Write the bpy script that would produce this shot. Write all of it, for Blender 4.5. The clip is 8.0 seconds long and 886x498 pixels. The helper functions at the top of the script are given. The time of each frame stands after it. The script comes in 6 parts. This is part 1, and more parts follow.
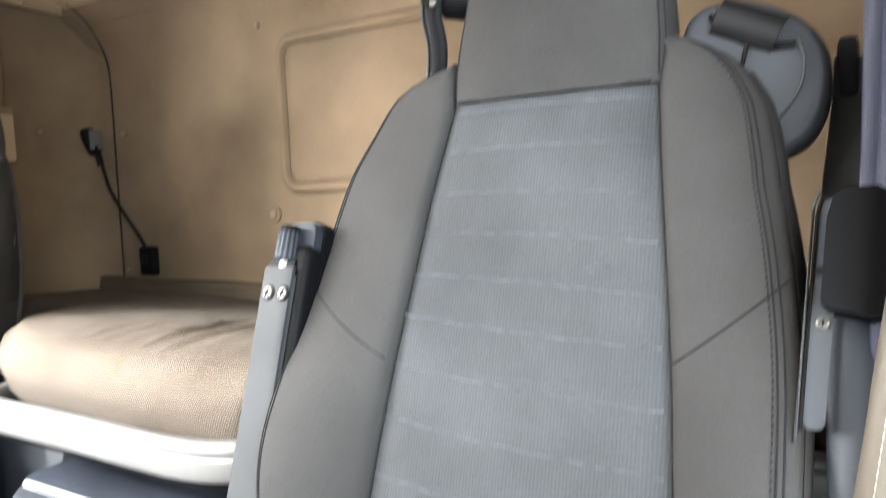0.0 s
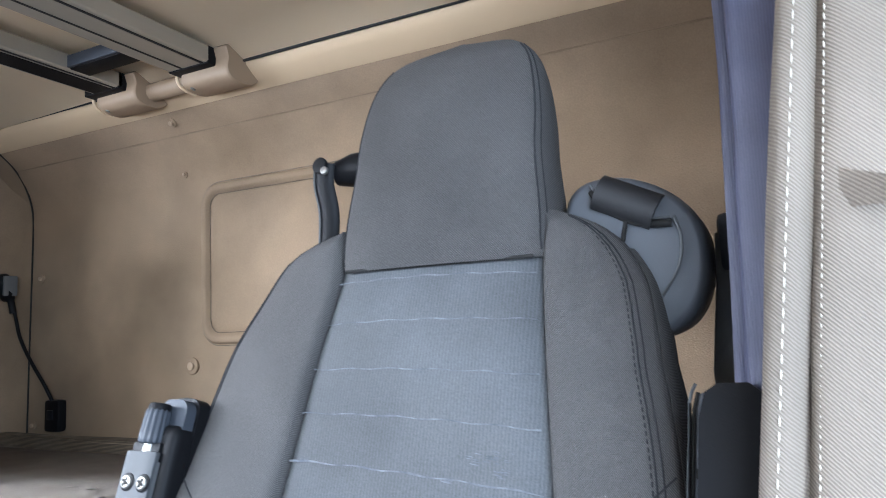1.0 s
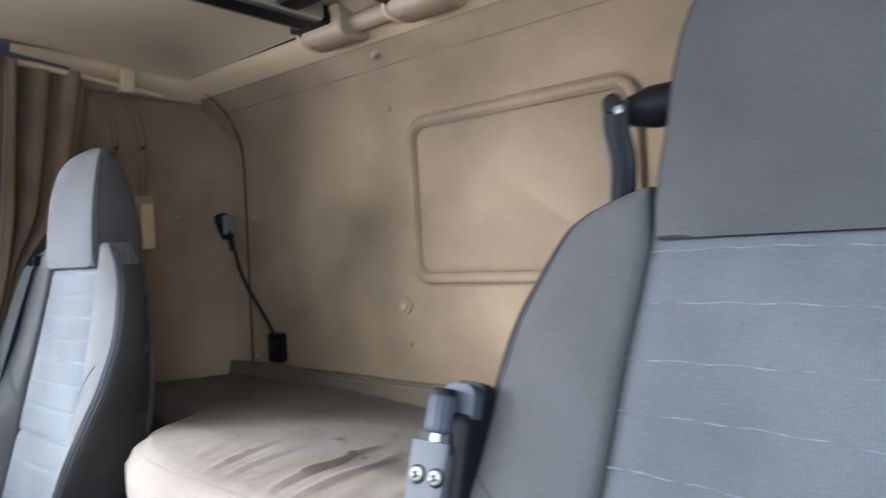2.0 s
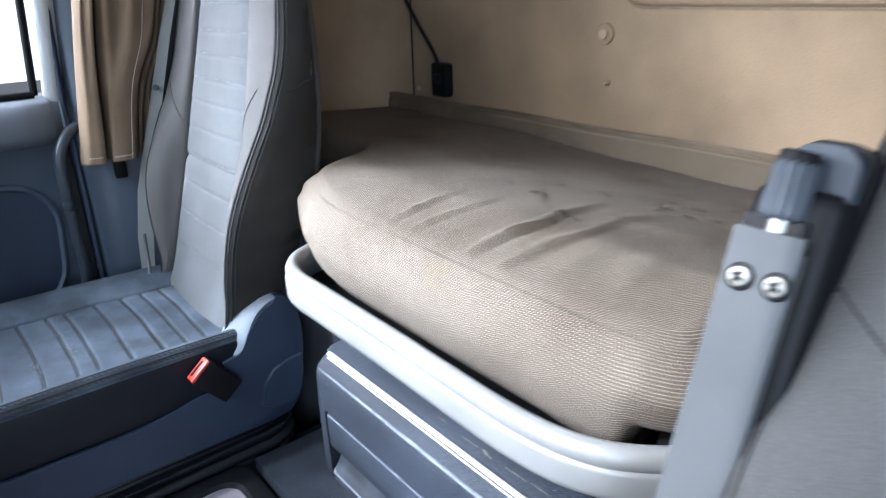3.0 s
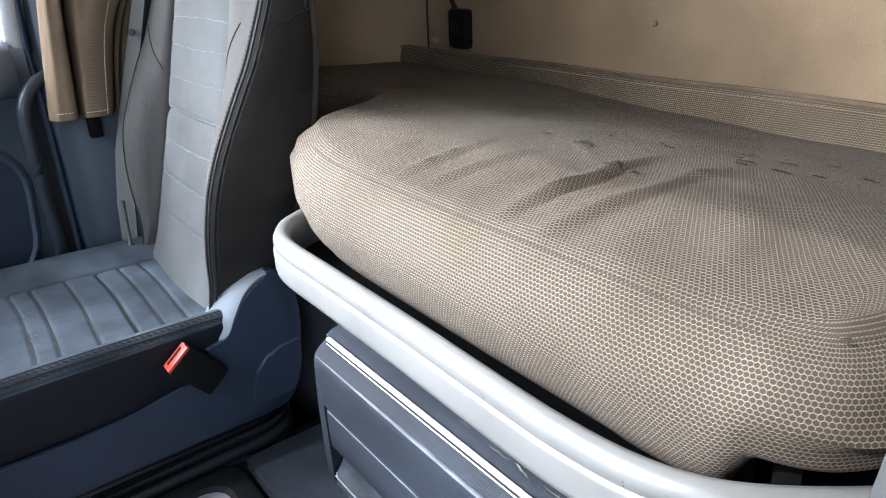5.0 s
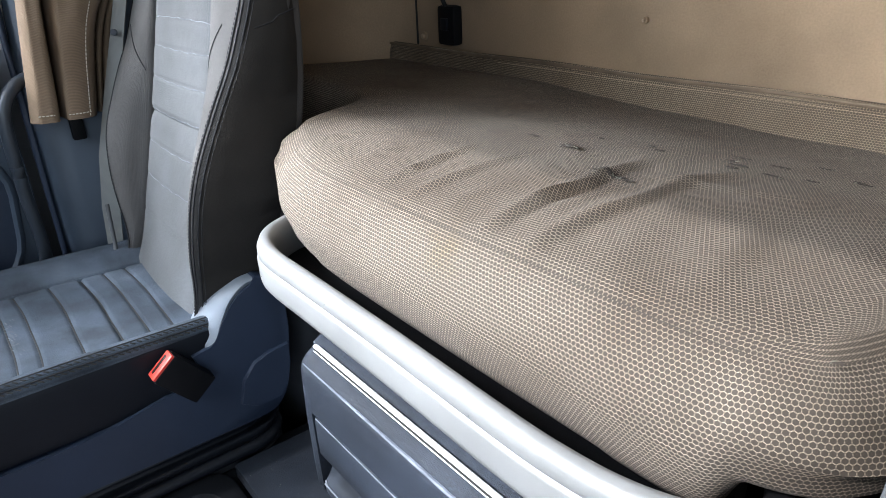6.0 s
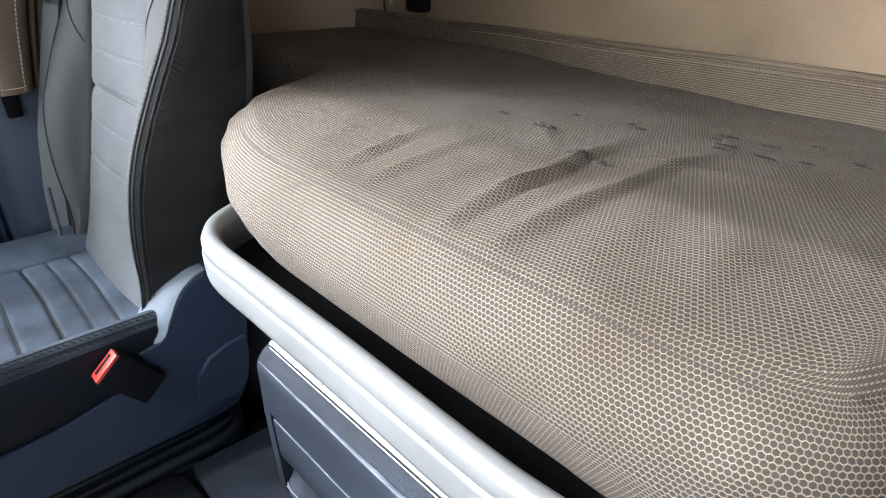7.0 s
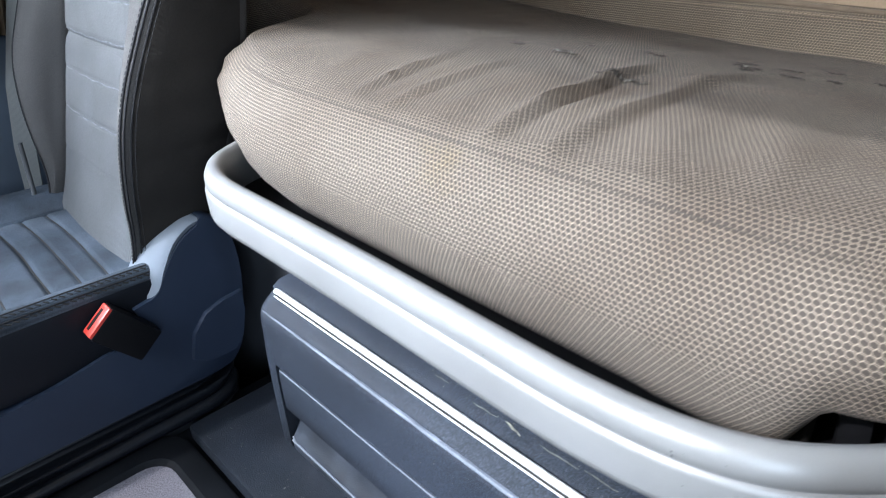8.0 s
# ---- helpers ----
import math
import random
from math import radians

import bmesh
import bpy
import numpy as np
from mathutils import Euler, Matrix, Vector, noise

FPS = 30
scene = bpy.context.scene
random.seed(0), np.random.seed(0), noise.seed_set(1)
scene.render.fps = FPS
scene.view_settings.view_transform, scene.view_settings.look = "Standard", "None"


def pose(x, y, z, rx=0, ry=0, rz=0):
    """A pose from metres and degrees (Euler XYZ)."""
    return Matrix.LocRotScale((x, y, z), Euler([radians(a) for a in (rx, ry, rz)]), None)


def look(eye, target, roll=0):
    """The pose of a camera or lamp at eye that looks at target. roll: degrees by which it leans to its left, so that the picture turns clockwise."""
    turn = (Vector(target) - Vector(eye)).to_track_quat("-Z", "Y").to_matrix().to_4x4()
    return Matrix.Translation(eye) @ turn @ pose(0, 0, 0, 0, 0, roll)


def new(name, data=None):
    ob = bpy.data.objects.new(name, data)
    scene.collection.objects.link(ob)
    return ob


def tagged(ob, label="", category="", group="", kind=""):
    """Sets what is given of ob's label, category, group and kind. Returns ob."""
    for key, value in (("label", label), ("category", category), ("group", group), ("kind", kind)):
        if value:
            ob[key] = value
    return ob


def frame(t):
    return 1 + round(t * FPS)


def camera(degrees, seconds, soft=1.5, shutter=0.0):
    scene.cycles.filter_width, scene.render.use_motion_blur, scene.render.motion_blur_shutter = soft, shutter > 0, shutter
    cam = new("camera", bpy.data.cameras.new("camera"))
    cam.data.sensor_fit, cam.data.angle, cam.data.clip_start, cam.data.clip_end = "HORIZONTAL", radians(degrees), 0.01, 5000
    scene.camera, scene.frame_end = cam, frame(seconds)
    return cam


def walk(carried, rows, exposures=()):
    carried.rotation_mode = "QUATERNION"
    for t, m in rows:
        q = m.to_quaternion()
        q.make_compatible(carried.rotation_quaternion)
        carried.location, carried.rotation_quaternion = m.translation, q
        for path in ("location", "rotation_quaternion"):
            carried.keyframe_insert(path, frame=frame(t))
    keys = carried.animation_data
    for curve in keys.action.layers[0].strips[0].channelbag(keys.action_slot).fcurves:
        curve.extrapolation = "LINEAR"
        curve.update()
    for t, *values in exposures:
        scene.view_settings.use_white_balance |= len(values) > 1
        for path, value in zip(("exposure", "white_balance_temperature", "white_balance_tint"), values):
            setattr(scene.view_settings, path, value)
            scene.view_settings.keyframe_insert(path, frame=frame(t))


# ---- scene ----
cam = camera(66.7, 8.0, soft=0.7, shutter=0.35)

PATH = [
    (0, (0.888, -0.061, 0.993), (-0.109, 1.665, 0.832), -2.3),
    (0.2, (0.887, -0.058, 1.027), (-0.057, 1.706, 1.024), -2.4),
    (0.3, (0.888, -0.058, 1.042), (-0.035, 1.715, 1.105), -2.3),
    (0.5, (0.879, -0.043, 1.051), (-0.003, 1.742, 1.242), -2.5),
    (1, (0.94, 0.014, 1.035), (0.068, 1.799, 1.259), -2.5),
    (1.2, (0.945, 0.035, 1.019), (0.018, 1.793, 1.243), -2.7),
    (2.3, (0.668, 0.056, 1.118), (-0.716, 1.485, 0.909), -2.4),
    (2.5, (0.638, 0.072, 1.11), (-0.797, 1.414, 0.74), -2.0),
    (2.7, (0.603, 0.094, 1.095), (-0.859, 1.36, 0.587), -1.8),
    (2.9, (0.54, 0.131, 1.074), (-0.93, 1.305, 0.397), -2.0),
    (3, (0.502, 0.132, 1.063), (-0.961, 1.284, 0.331), -1.9),
    (3.3, (0.38, 0.144, 1.006), (-1.084, 1.267, 0.234), -1.8),
    (3.5, (0.341, 0.162, 0.948), (-1.122, 1.284, 0.173), -2.2),
    (4, (0.339, 0.209, 0.936), (-1.13, 1.317, 0.153), -2.4),
    (4.5, (0.348, 0.214, 0.953), (-1.122, 1.317, 0.164), -2.3),
    (5, (0.365, 0.227, 0.982), (-1.104, 1.328, 0.188), -2.4),
    (5.2, (0.364, 0.242, 0.982), (-1.105, 1.346, 0.193), -2.5),
    (6.3, (0.341, 0.253, 0.993), (-1.098, 1.36, 0.155), -2.6),
    (6.5, (0.326, 0.268, 0.993), (-1.101, 1.375, 0.136), -2.4),
    (7, (0.31, 0.305, 0.983), (-1.075, 1.432, 0.083), -2.7),
    (7.5, (0.305, 0.29, 0.97), (-1.006, 1.482, 0.043), -2.5),
    (8, (0.271, 0.258, 0.933), (-1.019, 1.449, -0.024), -2.2),
]
walk(cam, [(t, look(e, g, r)) for t, e, g, r in PATH], [(0.0, 0.92, 6900, 10), (0.5, 0.90, 6150, 10), (1.0, 0.84, 5750, 10), (2.5, 0.66, 5800, 10), (3.0, 0.66, 5800, 10), (3.5, 0.28, 6000, 10), (4.0, 0.27, 6000, 10), (5.0, 0.36, 6200, 10), (6.5, 0.30, 6200, 10), (7.5, 0.28, 6150, 10), (8.0, 0.24, 5900, 10)])

# ---- world, sun and daylight ----
world = bpy.data.worlds.new("world")
scene.world = world
world.use_nodes = True
wn = world.node_tree
sky = wn.nodes.new("ShaderNodeTexSky")
sky.sky_type = "NISHITA"
sky.sun_disc = False
sky.sun_elevation = radians(38)
sky.sun_rotation = radians(186)
sky.air_density, sky.dust_density = 1.6, 4.0
wn.links.new(sky.outputs[0], wn.nodes["Background"].inputs[0])
wn.nodes["Background"].inputs[1].default_value = 0.15

sun = new("sun", bpy.data.lights.new("sun", "SUN"))
sun.data.energy, sun.data.angle, sun.data.color = 3.7, radians(0.5), (1.0, 0.96, 0.91)
sun.matrix_world = look((-0.21, -2.0, 1.55), (0.0, 0.0, 0.0))


def window_light(name, eye, target, sx, sy, watts, color, spread=180):
    lamp = new(name, bpy.data.lights.new(name, "AREA"))
    lamp.data.shape, lamp.data.size, lamp.data.size_y = "RECTANGLE", sx, sy
    lamp.data.energy, lamp.data.color, lamp.data.spread = watts, color, radians(spread)
    lamp.matrix_world = look(eye, target)
    return lamp


window_light("windscreen_daylight", (-0.30, -0.62, 1.42), (-0.05, 0.75, 0.35), 1.5, 0.60, 8, (0.74, 0.87, 1.0), 76)
window_light("windscreen_ground_bounce", (-0.20, -0.92, 1.02), (-0.20, -0.68, 1.80), 1.9, 0.25, 41, (0.98, 0.97, 1.0), 128)
window_light("driver_door_daylight", (1.45, -0.35, 1.10), (0.72, 0.6, 0.92), 0.9, 0.9, 7, (0.76, 0.88, 1.0), 90)
window_light("passenger_window_daylight", (-1.07, -0.38, 1.38), (0.28, 1.25, 0.42), 1.0, 0.46, 14.5, (0.92, 0.96, 1.0), 76)


# ---- materials ----
def mat(name, color, rough=0.6, metal=0.0, spread=0.10, blotch=0.12, grain=180.0, bump=0.15, blotch_size=4.0, stain=None, sheen=0.0, spec=0.5):
    """A plain surface with fine grain, larger blotches and relief."""
    m = bpy.data.materials.new(name)
    m.use_nodes = True
    t = m.node_tree
    b = t.nodes["Principled BSDF"]
    tc = t.nodes.new("ShaderNodeTexCoord")
    fine = t.nodes.new("ShaderNodeTexNoise")
    fine.inputs["Scale"].default_value, fine.inputs["Detail"].default_value = grain, 4
    big = t.nodes.new("ShaderNodeTexNoise")
    big.inputs["Scale"].default_value, big.inputs["Detail"].default_value = blotch_size, 6
    for n in (fine, big):
        t.links.new(tc.outputs["Object"], n.inputs["Vector"])
    r1 = t.nodes.new("ShaderNodeMapRange")
    r1.inputs[3].default_value, r1.inputs[4].default_value = 1 - spread, 1 + spread
    t.links.new(fine.outputs[0], r1.inputs[0])
    r2 = t.nodes.new("ShaderNodeMapRange")
    r2.inputs[1].default_value, r2.inputs[2].default_value = 0.3, 0.7
    r2.inputs[3].default_value, r2.inputs[4].default_value = 1 - blotch, 1 + blotch
    t.links.new(big.outputs[0], r2.inputs[0])
    mul = t.nodes.new("ShaderNodeMath")
    mul.operation = "MULTIPLY"
    t.links.new(r1.outputs[0], mul.inputs[0])
    t.links.new(r2.outputs[0], mul.inputs[1])
    hue = t.nodes.new("ShaderNodeMix")
    hue.data_type = "RGBA"
    hue.inputs[6].default_value = (*color, 1)
    hue.inputs[7].default_value = (*(stain or color), 1)
    far = t.nodes.new("ShaderNodeTexNoise")
    far.inputs["Scale"].default_value, far.inputs["Detail"].default_value = blotch_size * 0.7, 8
    shift = t.nodes.new("ShaderNodeMapping")
    shift.inputs["Location"].default_value = (3.7, 1.3, 8.1)
    t.links.new(tc.outputs["Object"], shift.inputs["Vector"])
    t.links.new(shift.outputs[0], far.inputs["Vector"])
    fr = t.nodes.new("ShaderNodeMapRange")
    fr.inputs[1].default_value, fr.inputs[2].default_value = 0.45, 0.75
    t.links.new(far.outputs[0], fr.inputs[0])
    t.links.new(fr.outputs[0], hue.inputs[0])
    val = t.nodes.new("ShaderNodeVectorMath")
    val.operation = "SCALE"
    t.links.new(hue.outputs[2], val.inputs[0])
    t.links.new(mul.outputs[0], val.inputs[3])
    t.links.new(val.outputs[0], b.inputs["Base Color"])
    b.inputs["Roughness"].default_value, b.inputs["Metallic"].default_value = rough, metal
    b.inputs["Specular IOR Level"].default_value = spec
    if sheen:
        b.inputs["Sheen Weight"].default_value = sheen
        b.inputs["Sheen Roughness"].default_value = 0.5
    bp = t.nodes.new("ShaderNodeBump")
    bp.inputs["Strength"].default_value, bp.inputs["Distance"].default_value = bump, 0.001
    t.links.new(fine.outputs[0], bp.inputs["Height"])
    t.links.new(bp.outputs[0], b.inputs["Normal"])
    return m


def weave(m, scale, angle, amount=0.25, strength=0.4, axes="XZ"):
    """Adds the fine lines of a woven cloth to a material from mat()."""
    t = m.node_tree
    b = t.nodes["Principled BSDF"]
    tc = t.nodes.new("ShaderNodeTexCoord")
    mp = t.nodes.new("ShaderNodeMapping")
    mp.inputs["Rotation"].default_value = (0, radians(angle), 0) if axes == "XZ" else (0, 0, radians(angle))
    w = t.nodes.new("ShaderNodeTexWave")
    w.bands_direction = "X"
    w.inputs["Scale"].default_value, w.inputs["Distortion"].default_value = scale, 1.2
    w.inputs["Detail"].default_value, w.inputs["Detail Scale"].default_value = 2, 3
    t.links.new(tc.outputs["Object"], mp.inputs[0])
    t.links.new(mp.outputs[0], w.inputs[0])
    r = t.nodes.new("ShaderNodeMapRange")
    r.inputs[3].default_value, r.inputs[4].default_value = 1 - amount, 1 + amount
    t.links.new(w.outputs[1], r.inputs[0])
    old = b.inputs["Base Color"].links[0].from_socket
    v = t.nodes.new("ShaderNodeVectorMath")
    v.operation = "SCALE"
    t.links.new(old, v.inputs[0])
    t.links.new(r.outputs[0], v.inputs[3])
    t.links.new(v.outputs[0], b.inputs["Base Color"])
    bp = t.nodes.new("ShaderNodeBump")
    bp.inputs["Strength"].default_value, bp.inputs["Distance"].default_value = strength, 0.0006
    t.links.new(w.outputs[1], bp.inputs["Height"])
    t.links.new(b.inputs["Normal"].links[0].from_socket, bp.inputs["Normal"])
    t.links.new(bp.outputs[0], b.inputs["Normal"])
    return m


def speckle(m, scale, strength, tips):
    """Pebbled plastic grain: small raised cells with glossy tops."""
    t = m.node_tree
    b = t.nodes["Principled BSDF"]
    tc = t.nodes.new("ShaderNodeTexCoord")
    v = t.nodes.new("ShaderNodeTexVoronoi")
    v.inputs["Scale"].default_value = scale
    t.links.new(tc.outputs["Object"], v.inputs["Vector"])
    r = t.nodes.new("ShaderNodeMapRange")
    r.inputs[1].default_value, r.inputs[2].default_value = 0.15, 0.60
    r.inputs[3].default_value, r.inputs[4].default_value = 0.34, 0.62
    t.links.new(v.outputs["Distance"], r.inputs[0])
    t.links.new(r.outputs[0], b.inputs["Roughness"])
    # pale tips put into the colour of some grains as their glints
    pick = t.nodes.new("ShaderNodeSeparateXYZ")
    t.links.new(v.outputs["Color"], pick.inputs[0])
    gain = t.nodes.new("ShaderNodeMapRange")
    gain.inputs[1].default_value, gain.inputs[2].default_value = 0.35, 1.0
    gain.inputs[3].default_value, gain.inputs[4].default_value = 0.75, tips
    t.links.new(pick.outputs[0], gain.inputs[0])
    tint = t.nodes.new("ShaderNodeVectorMath")
    tint.operation = "SCALE"
    t.links.new(b.inputs["Base Color"].links[0].from_socket, tint.inputs[0])
    t.links.new(gain.outputs[0], tint.inputs[3])
    t.links.new(tint.outputs[0], b.inputs["Base Color"])
    bp = t.nodes.new("ShaderNodeBump")
    bp.invert = True
    bp.inputs["Strength"].default_value, bp.inputs["Distance"].default_value = strength, 0.0007
    t.links.new(v.outputs["Distance"], bp.inputs["Height"])
    t.links.new(b.inputs["Normal"].links[0].from_socket, bp.inputs["Normal"])
    t.links.new(bp.outputs[0], b.inputs["Normal"])
    return m


def honeycomb(name, cell, dark, light, soil, stain=None):
    """Knitted mesh cloth: pale outlines of small hexagons over a darker ground, laid out by the UV map in metres."""
    m = mat(name, (1, 1, 1), 0.9, 0, 0.10, 0.10, 900, 0.1, 5.0)
    t = m.node_tree
    b = t.nodes["Principled BSDF"]

    def vm(op, a, c=None, k=None):
        n = t.nodes.new("ShaderNodeVectorMath")
        n.operation = op
        for i, v in enumerate((a, c)):
            if v is None:
                continue
            if isinstance(v, tuple):
                n.inputs[i].default_value = v
            else:
                t.links.new(v, n.inputs[i])
        if k is not None:
            n.inputs[3].default_value = k
        return n

    def mm(op, a, c=None, clamp=False):
        n = t.nodes.new("ShaderNodeMath")
        n.operation, n.use_clamp = op, clamp
        for i, v in enumerate((a, c)):
            if v is None:
                continue
            if isinstance(v, (int, float)):
                n.inputs[i].default_value = v
            else:
                t.links.new(v, n.inputs[i])
        return n.outputs[0]

    uv = t.nodes.new("ShaderNodeUVMap")
    p = vm("MULTIPLY", uv.outputs[0], (1 / cell, 1.02 / cell, 1.0)).outputs[0]
    s, h = (1.0, 1.7320508, 1.0), (0.5, 0.8660254, 0.5)

    def cellpart(q):
        d = vm("DIVIDE", q, s).outputs[0]
        f = vm("FRACTION", d).outputs[0]
        g = vm("MULTIPLY", f, s).outputs[0]
        return vm("MULTIPLY", vm("SUBTRACT", g, h).outputs[0], (1, 1, 0)).outputs[0]

    a = cellpart(p)
    c = cellpart(vm("SUBTRACT", p, h).outputs[0])
    la, lc = vm("LENGTH", a).outputs[1], vm("LENGTH", c).outputs[1]
    pick = mm("LESS_THAN", la, lc)
    mix = t.nodes.new("ShaderNodeMix")
    mix.data_type = "VECTOR"
    t.links.new(pick, mix.inputs[0])
    t.links.new(c, mix.inputs[4])
    t.links.new(a, mix.inputs[5])
    ab = vm("ABSOLUTE", mix.outputs[1]).outputs[0]
    d1 = vm("DOT_PRODUCT", ab, (0.5, 0.8660254, 0)).outputs[1]
    sx = t.nodes.new("ShaderNodeSeparateXYZ")
    t.links.new(ab, sx.inputs[0])
    dist = mm("MAXIMUM", d1, sx.outputs[0])
    line = t.nodes.new("ShaderNodeMapRange")
    line.interpolation_type = "SMOOTHSTEP"
    line.inputs[1].default_value, line.inputs[2].default_value = 0.385, 0.465
    t.links.new(dist, line.inputs[0])
    # threads: round stitches in beads along the outlines, brightest at the corners
    slant = mm("GREATER_THAN", d1, sx.outputs[0])
    d2 = vm("DOT_PRODUCT", ab, (0.8660254, -0.5, 0)).outputs[1]
    along = mm("ADD", mm("MULTIPLY", slant, d2), mm("MULTIPLY", mm("SUBTRACT", 1.0, slant), sx.outputs[1]))
    wave = mm("COSINE", mm("ADD", mm("MULTIPLY", along, 2 * math.pi / 0.19245), math.pi))
    bead = mm("ADD", mm("MULTIPLY", wave, 0.45), 0.55)
    worn = t.nodes.new("ShaderNodeTexNoise")
    worn.inputs["Scale"].default_value, worn.inputs["Detail"].default_value = 1.6, 3
    t.links.new(p, worn.inputs["Vector"])
    kr = t.nodes.new("ShaderNodeMapRange")
    kr.inputs[1].default_value, kr.inputs[2].default_value = 0.30, 0.65
    kr.inputs[3].default_value, kr.inputs[4].default_value = 0.60, 1.0
    t.links.new(worn.outputs[0], kr.inputs[0])
    bright = mm("ADD", mm("MULTIPLY", slant, 0.40), 0.60)
    amount = mm("MULTIPLY", mm("MULTIPLY", mm("MULTIPLY", line.outputs[0], bead), kr.outputs[0]), bright)
    # ground cloth of fine upright threads
    thread = t.nodes.new("ShaderNodeTexNoise")
    thread.inputs["Scale"].default_value, thread.inputs["Detail"].default_value = 1.0, 3
    stretch = vm("MULTIPLY", p, (9.0, 2.2, 1.0)).outputs[0]
    t.links.new(stretch, thread.inputs["Vector"])
    tr = t.nodes.new("ShaderNodeMapRange")
    tr.inputs[1].default_value, tr.inputs[2].default_value = 0.3, 0.7
    tr.inputs[3].default_value, tr.inputs[4].default_value = 0.72, 1.28
    t.links.new(thread.outputs[0], tr.inputs[0])
    ground_c = t.nodes.new("ShaderNodeVectorMath")
    ground_c.operation = "SCALE"
    ground_c.inputs[0].default_value = dark
    t.links.new(tr.outputs[0], ground_c.inputs[3])
    colour = t.nodes.new("ShaderNodeMix")
    colour.data_type = "RGBA"
    colour.inputs[7].default_value = (*light, 1)
    t.links.new(ground_c.outputs[0], colour.inputs[6])
    t.links.new(amount, colour.inputs[0])
    # soiling in large soft patches
    tc = t.nodes.new("ShaderNodeTexCoord")
    n = t.nodes.new("ShaderNodeTexNoise")
    n.inputs["Scale"].default_value, n.inputs["Detail"].default_value = 6, 5
    t.links.new(tc.outputs["Object"], n.inputs["Vector"])
    nr = t.nodes.new("ShaderNodeMapRange")
    nr.inputs[1].default_value, nr.inputs[2].default_value, nr.inputs[4].default_value = 0.44, 0.74, 0.85
    t.links.new(n.outputs[0], nr.inputs[0])
    dirt = t.nodes.new("ShaderNodeMix")
    dirt.data_type, dirt.blend_type = "RGBA", "MULTIPLY"
    dirt.inputs[7].default_value = (*soil, 1)
    t.links.new(nr.outputs[0], dirt.inputs[0])
    t.links.new(colour.outputs[2], dirt.inputs[6])
    last = dirt.outputs[2]
    if stain:
        # a yellowish spill with a ragged edge
        gap = vm("DISTANCE", tc.outputs["Object"], stain).outputs[1]
        rag = t.nodes.new("ShaderNodeTexNoise")
        rag.inputs["Scale"].default_value, rag.inputs["Detail"].default_value = 55, 5
        t.links.new(tc.outputs["Object"], rag.inputs["Vector"])
        reach = mm("ADD", gap, mm("MULTIPLY", rag.outputs[0], 0.075))
        mask = t.nodes.new("ShaderNodeMapRange")
        mask.inputs[1].default_value, mask.inputs[2].default_value = 0.066, 0.034
        t.links.new(reach, mask.inputs[0])
        spill = t.nodes.new("ShaderNodeMix")
        spill.data_type, spill.blend_type = "RGBA", "MULTIPLY"
        spill.inputs[7].default_value = (1.0, 0.965, 0.82, 1)
        t.links.new(mask.outputs[0], spill.inputs[0])
        t.links.new(last, spill.inputs[6])
        last = spill.outputs[2]
    t.links.new(last, b.inputs["Base Color"])
    bp = t.nodes.new("ShaderNodeBump")
    bp.inputs["Strength"].default_value, bp.inputs["Distance"].default_value = 0.6, 0.0012
    t.links.new(amount, bp.inputs["Height"])
    t.links.new(bp.outputs[0], b.inputs["Normal"])
    return m


M_WALL = mat("beige_moulded_felt", (0.236, 0.165, 0.104), 0.9, 0, 0.20, 0.24, 300, 0.8, 3.0, (0.145, 0.098, 0.058))
# wall felt again, darkened for the weaker light higher up the wall
M_WALL_PANEL = mat("beige_felt_dimmed", (0.195, 0.135, 0.084), 0.85, 0, 0.18, 0.20, 360, 0.5, 3.5, (0.150, 0.101, 0.060))
M_CEIL = mat("cream_headliner_vinyl", (0.86, 0.70, 0.49), 0.8, 0, 0.04, 0.06, 600, 0.12, 2.0)
M_TRIM = mat("cream_trim_plastic", (0.56, 0.42, 0.27), 0.6, 0, 0.03, 0.06, 500, 0.10, 3.0)
M_TAUPE = mat("taupe_plastic", (0.31, 0.222, 0.146), 0.55, 0, 0.03, 0.08, 700, 0.10, 3.0, (0.25, 0.175, 0.113))
M_GAP = mat("shadow_gap_rubber", (0.012, 0.011, 0.010), 0.9, 0, 0.05, 0.05)
M_SEAT = weave(mat("grey_seat_twill", (0.070, 0.0665, 0.065), 0.92, 0, 0.36, 0.16, 620, 0.5, 6.0, (0.080, 0.077, 0.075), 0.0, spec=0.3), 260, 40, 0.26, 0.7)
M_SEAT_PANEL = weave(mat("blue_grey_seat_rib", (0.074, 0.0758, 0.0785), 0.92, 0, 0.40, 0.18, 560, 0.5, 7.0, (0.092, 0.097, 0.105), 0.0, spec=0.3), 90, 0, 0.09, 0.35)
# dark side cloth, its colour lowered further for the shade on it
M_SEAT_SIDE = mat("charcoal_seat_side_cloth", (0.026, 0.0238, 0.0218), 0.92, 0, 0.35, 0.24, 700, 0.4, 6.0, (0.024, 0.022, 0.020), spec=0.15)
M_SEAT_BASE = mat("black_seat_skirt", (0.0062, 0.0076, 0.0114), 0.5, 0, 0.3, 0.25, 700, 0.25, 8.0, spec=0.26)
M_SKIRT = mat("black_bellows_rubber", (0.0062, 0.0076, 0.0110), 0.38, 0, 0.2, 0.25, 700, 0.25, 8.0, spec=0.45)
M_THREAD = mat("dark_thread", (0.022, 0.022, 0.024), 0.85, 0, 0.2, 0.1, 1500, 0.3, spec=0.2)
M_WORN = mat("worn_pale_seam", (0.108, 0.115, 0.127), 0.9, 0, 0.35, 0.40, 300, 0.2, 60.0, (0.060, 0.067, 0.079))
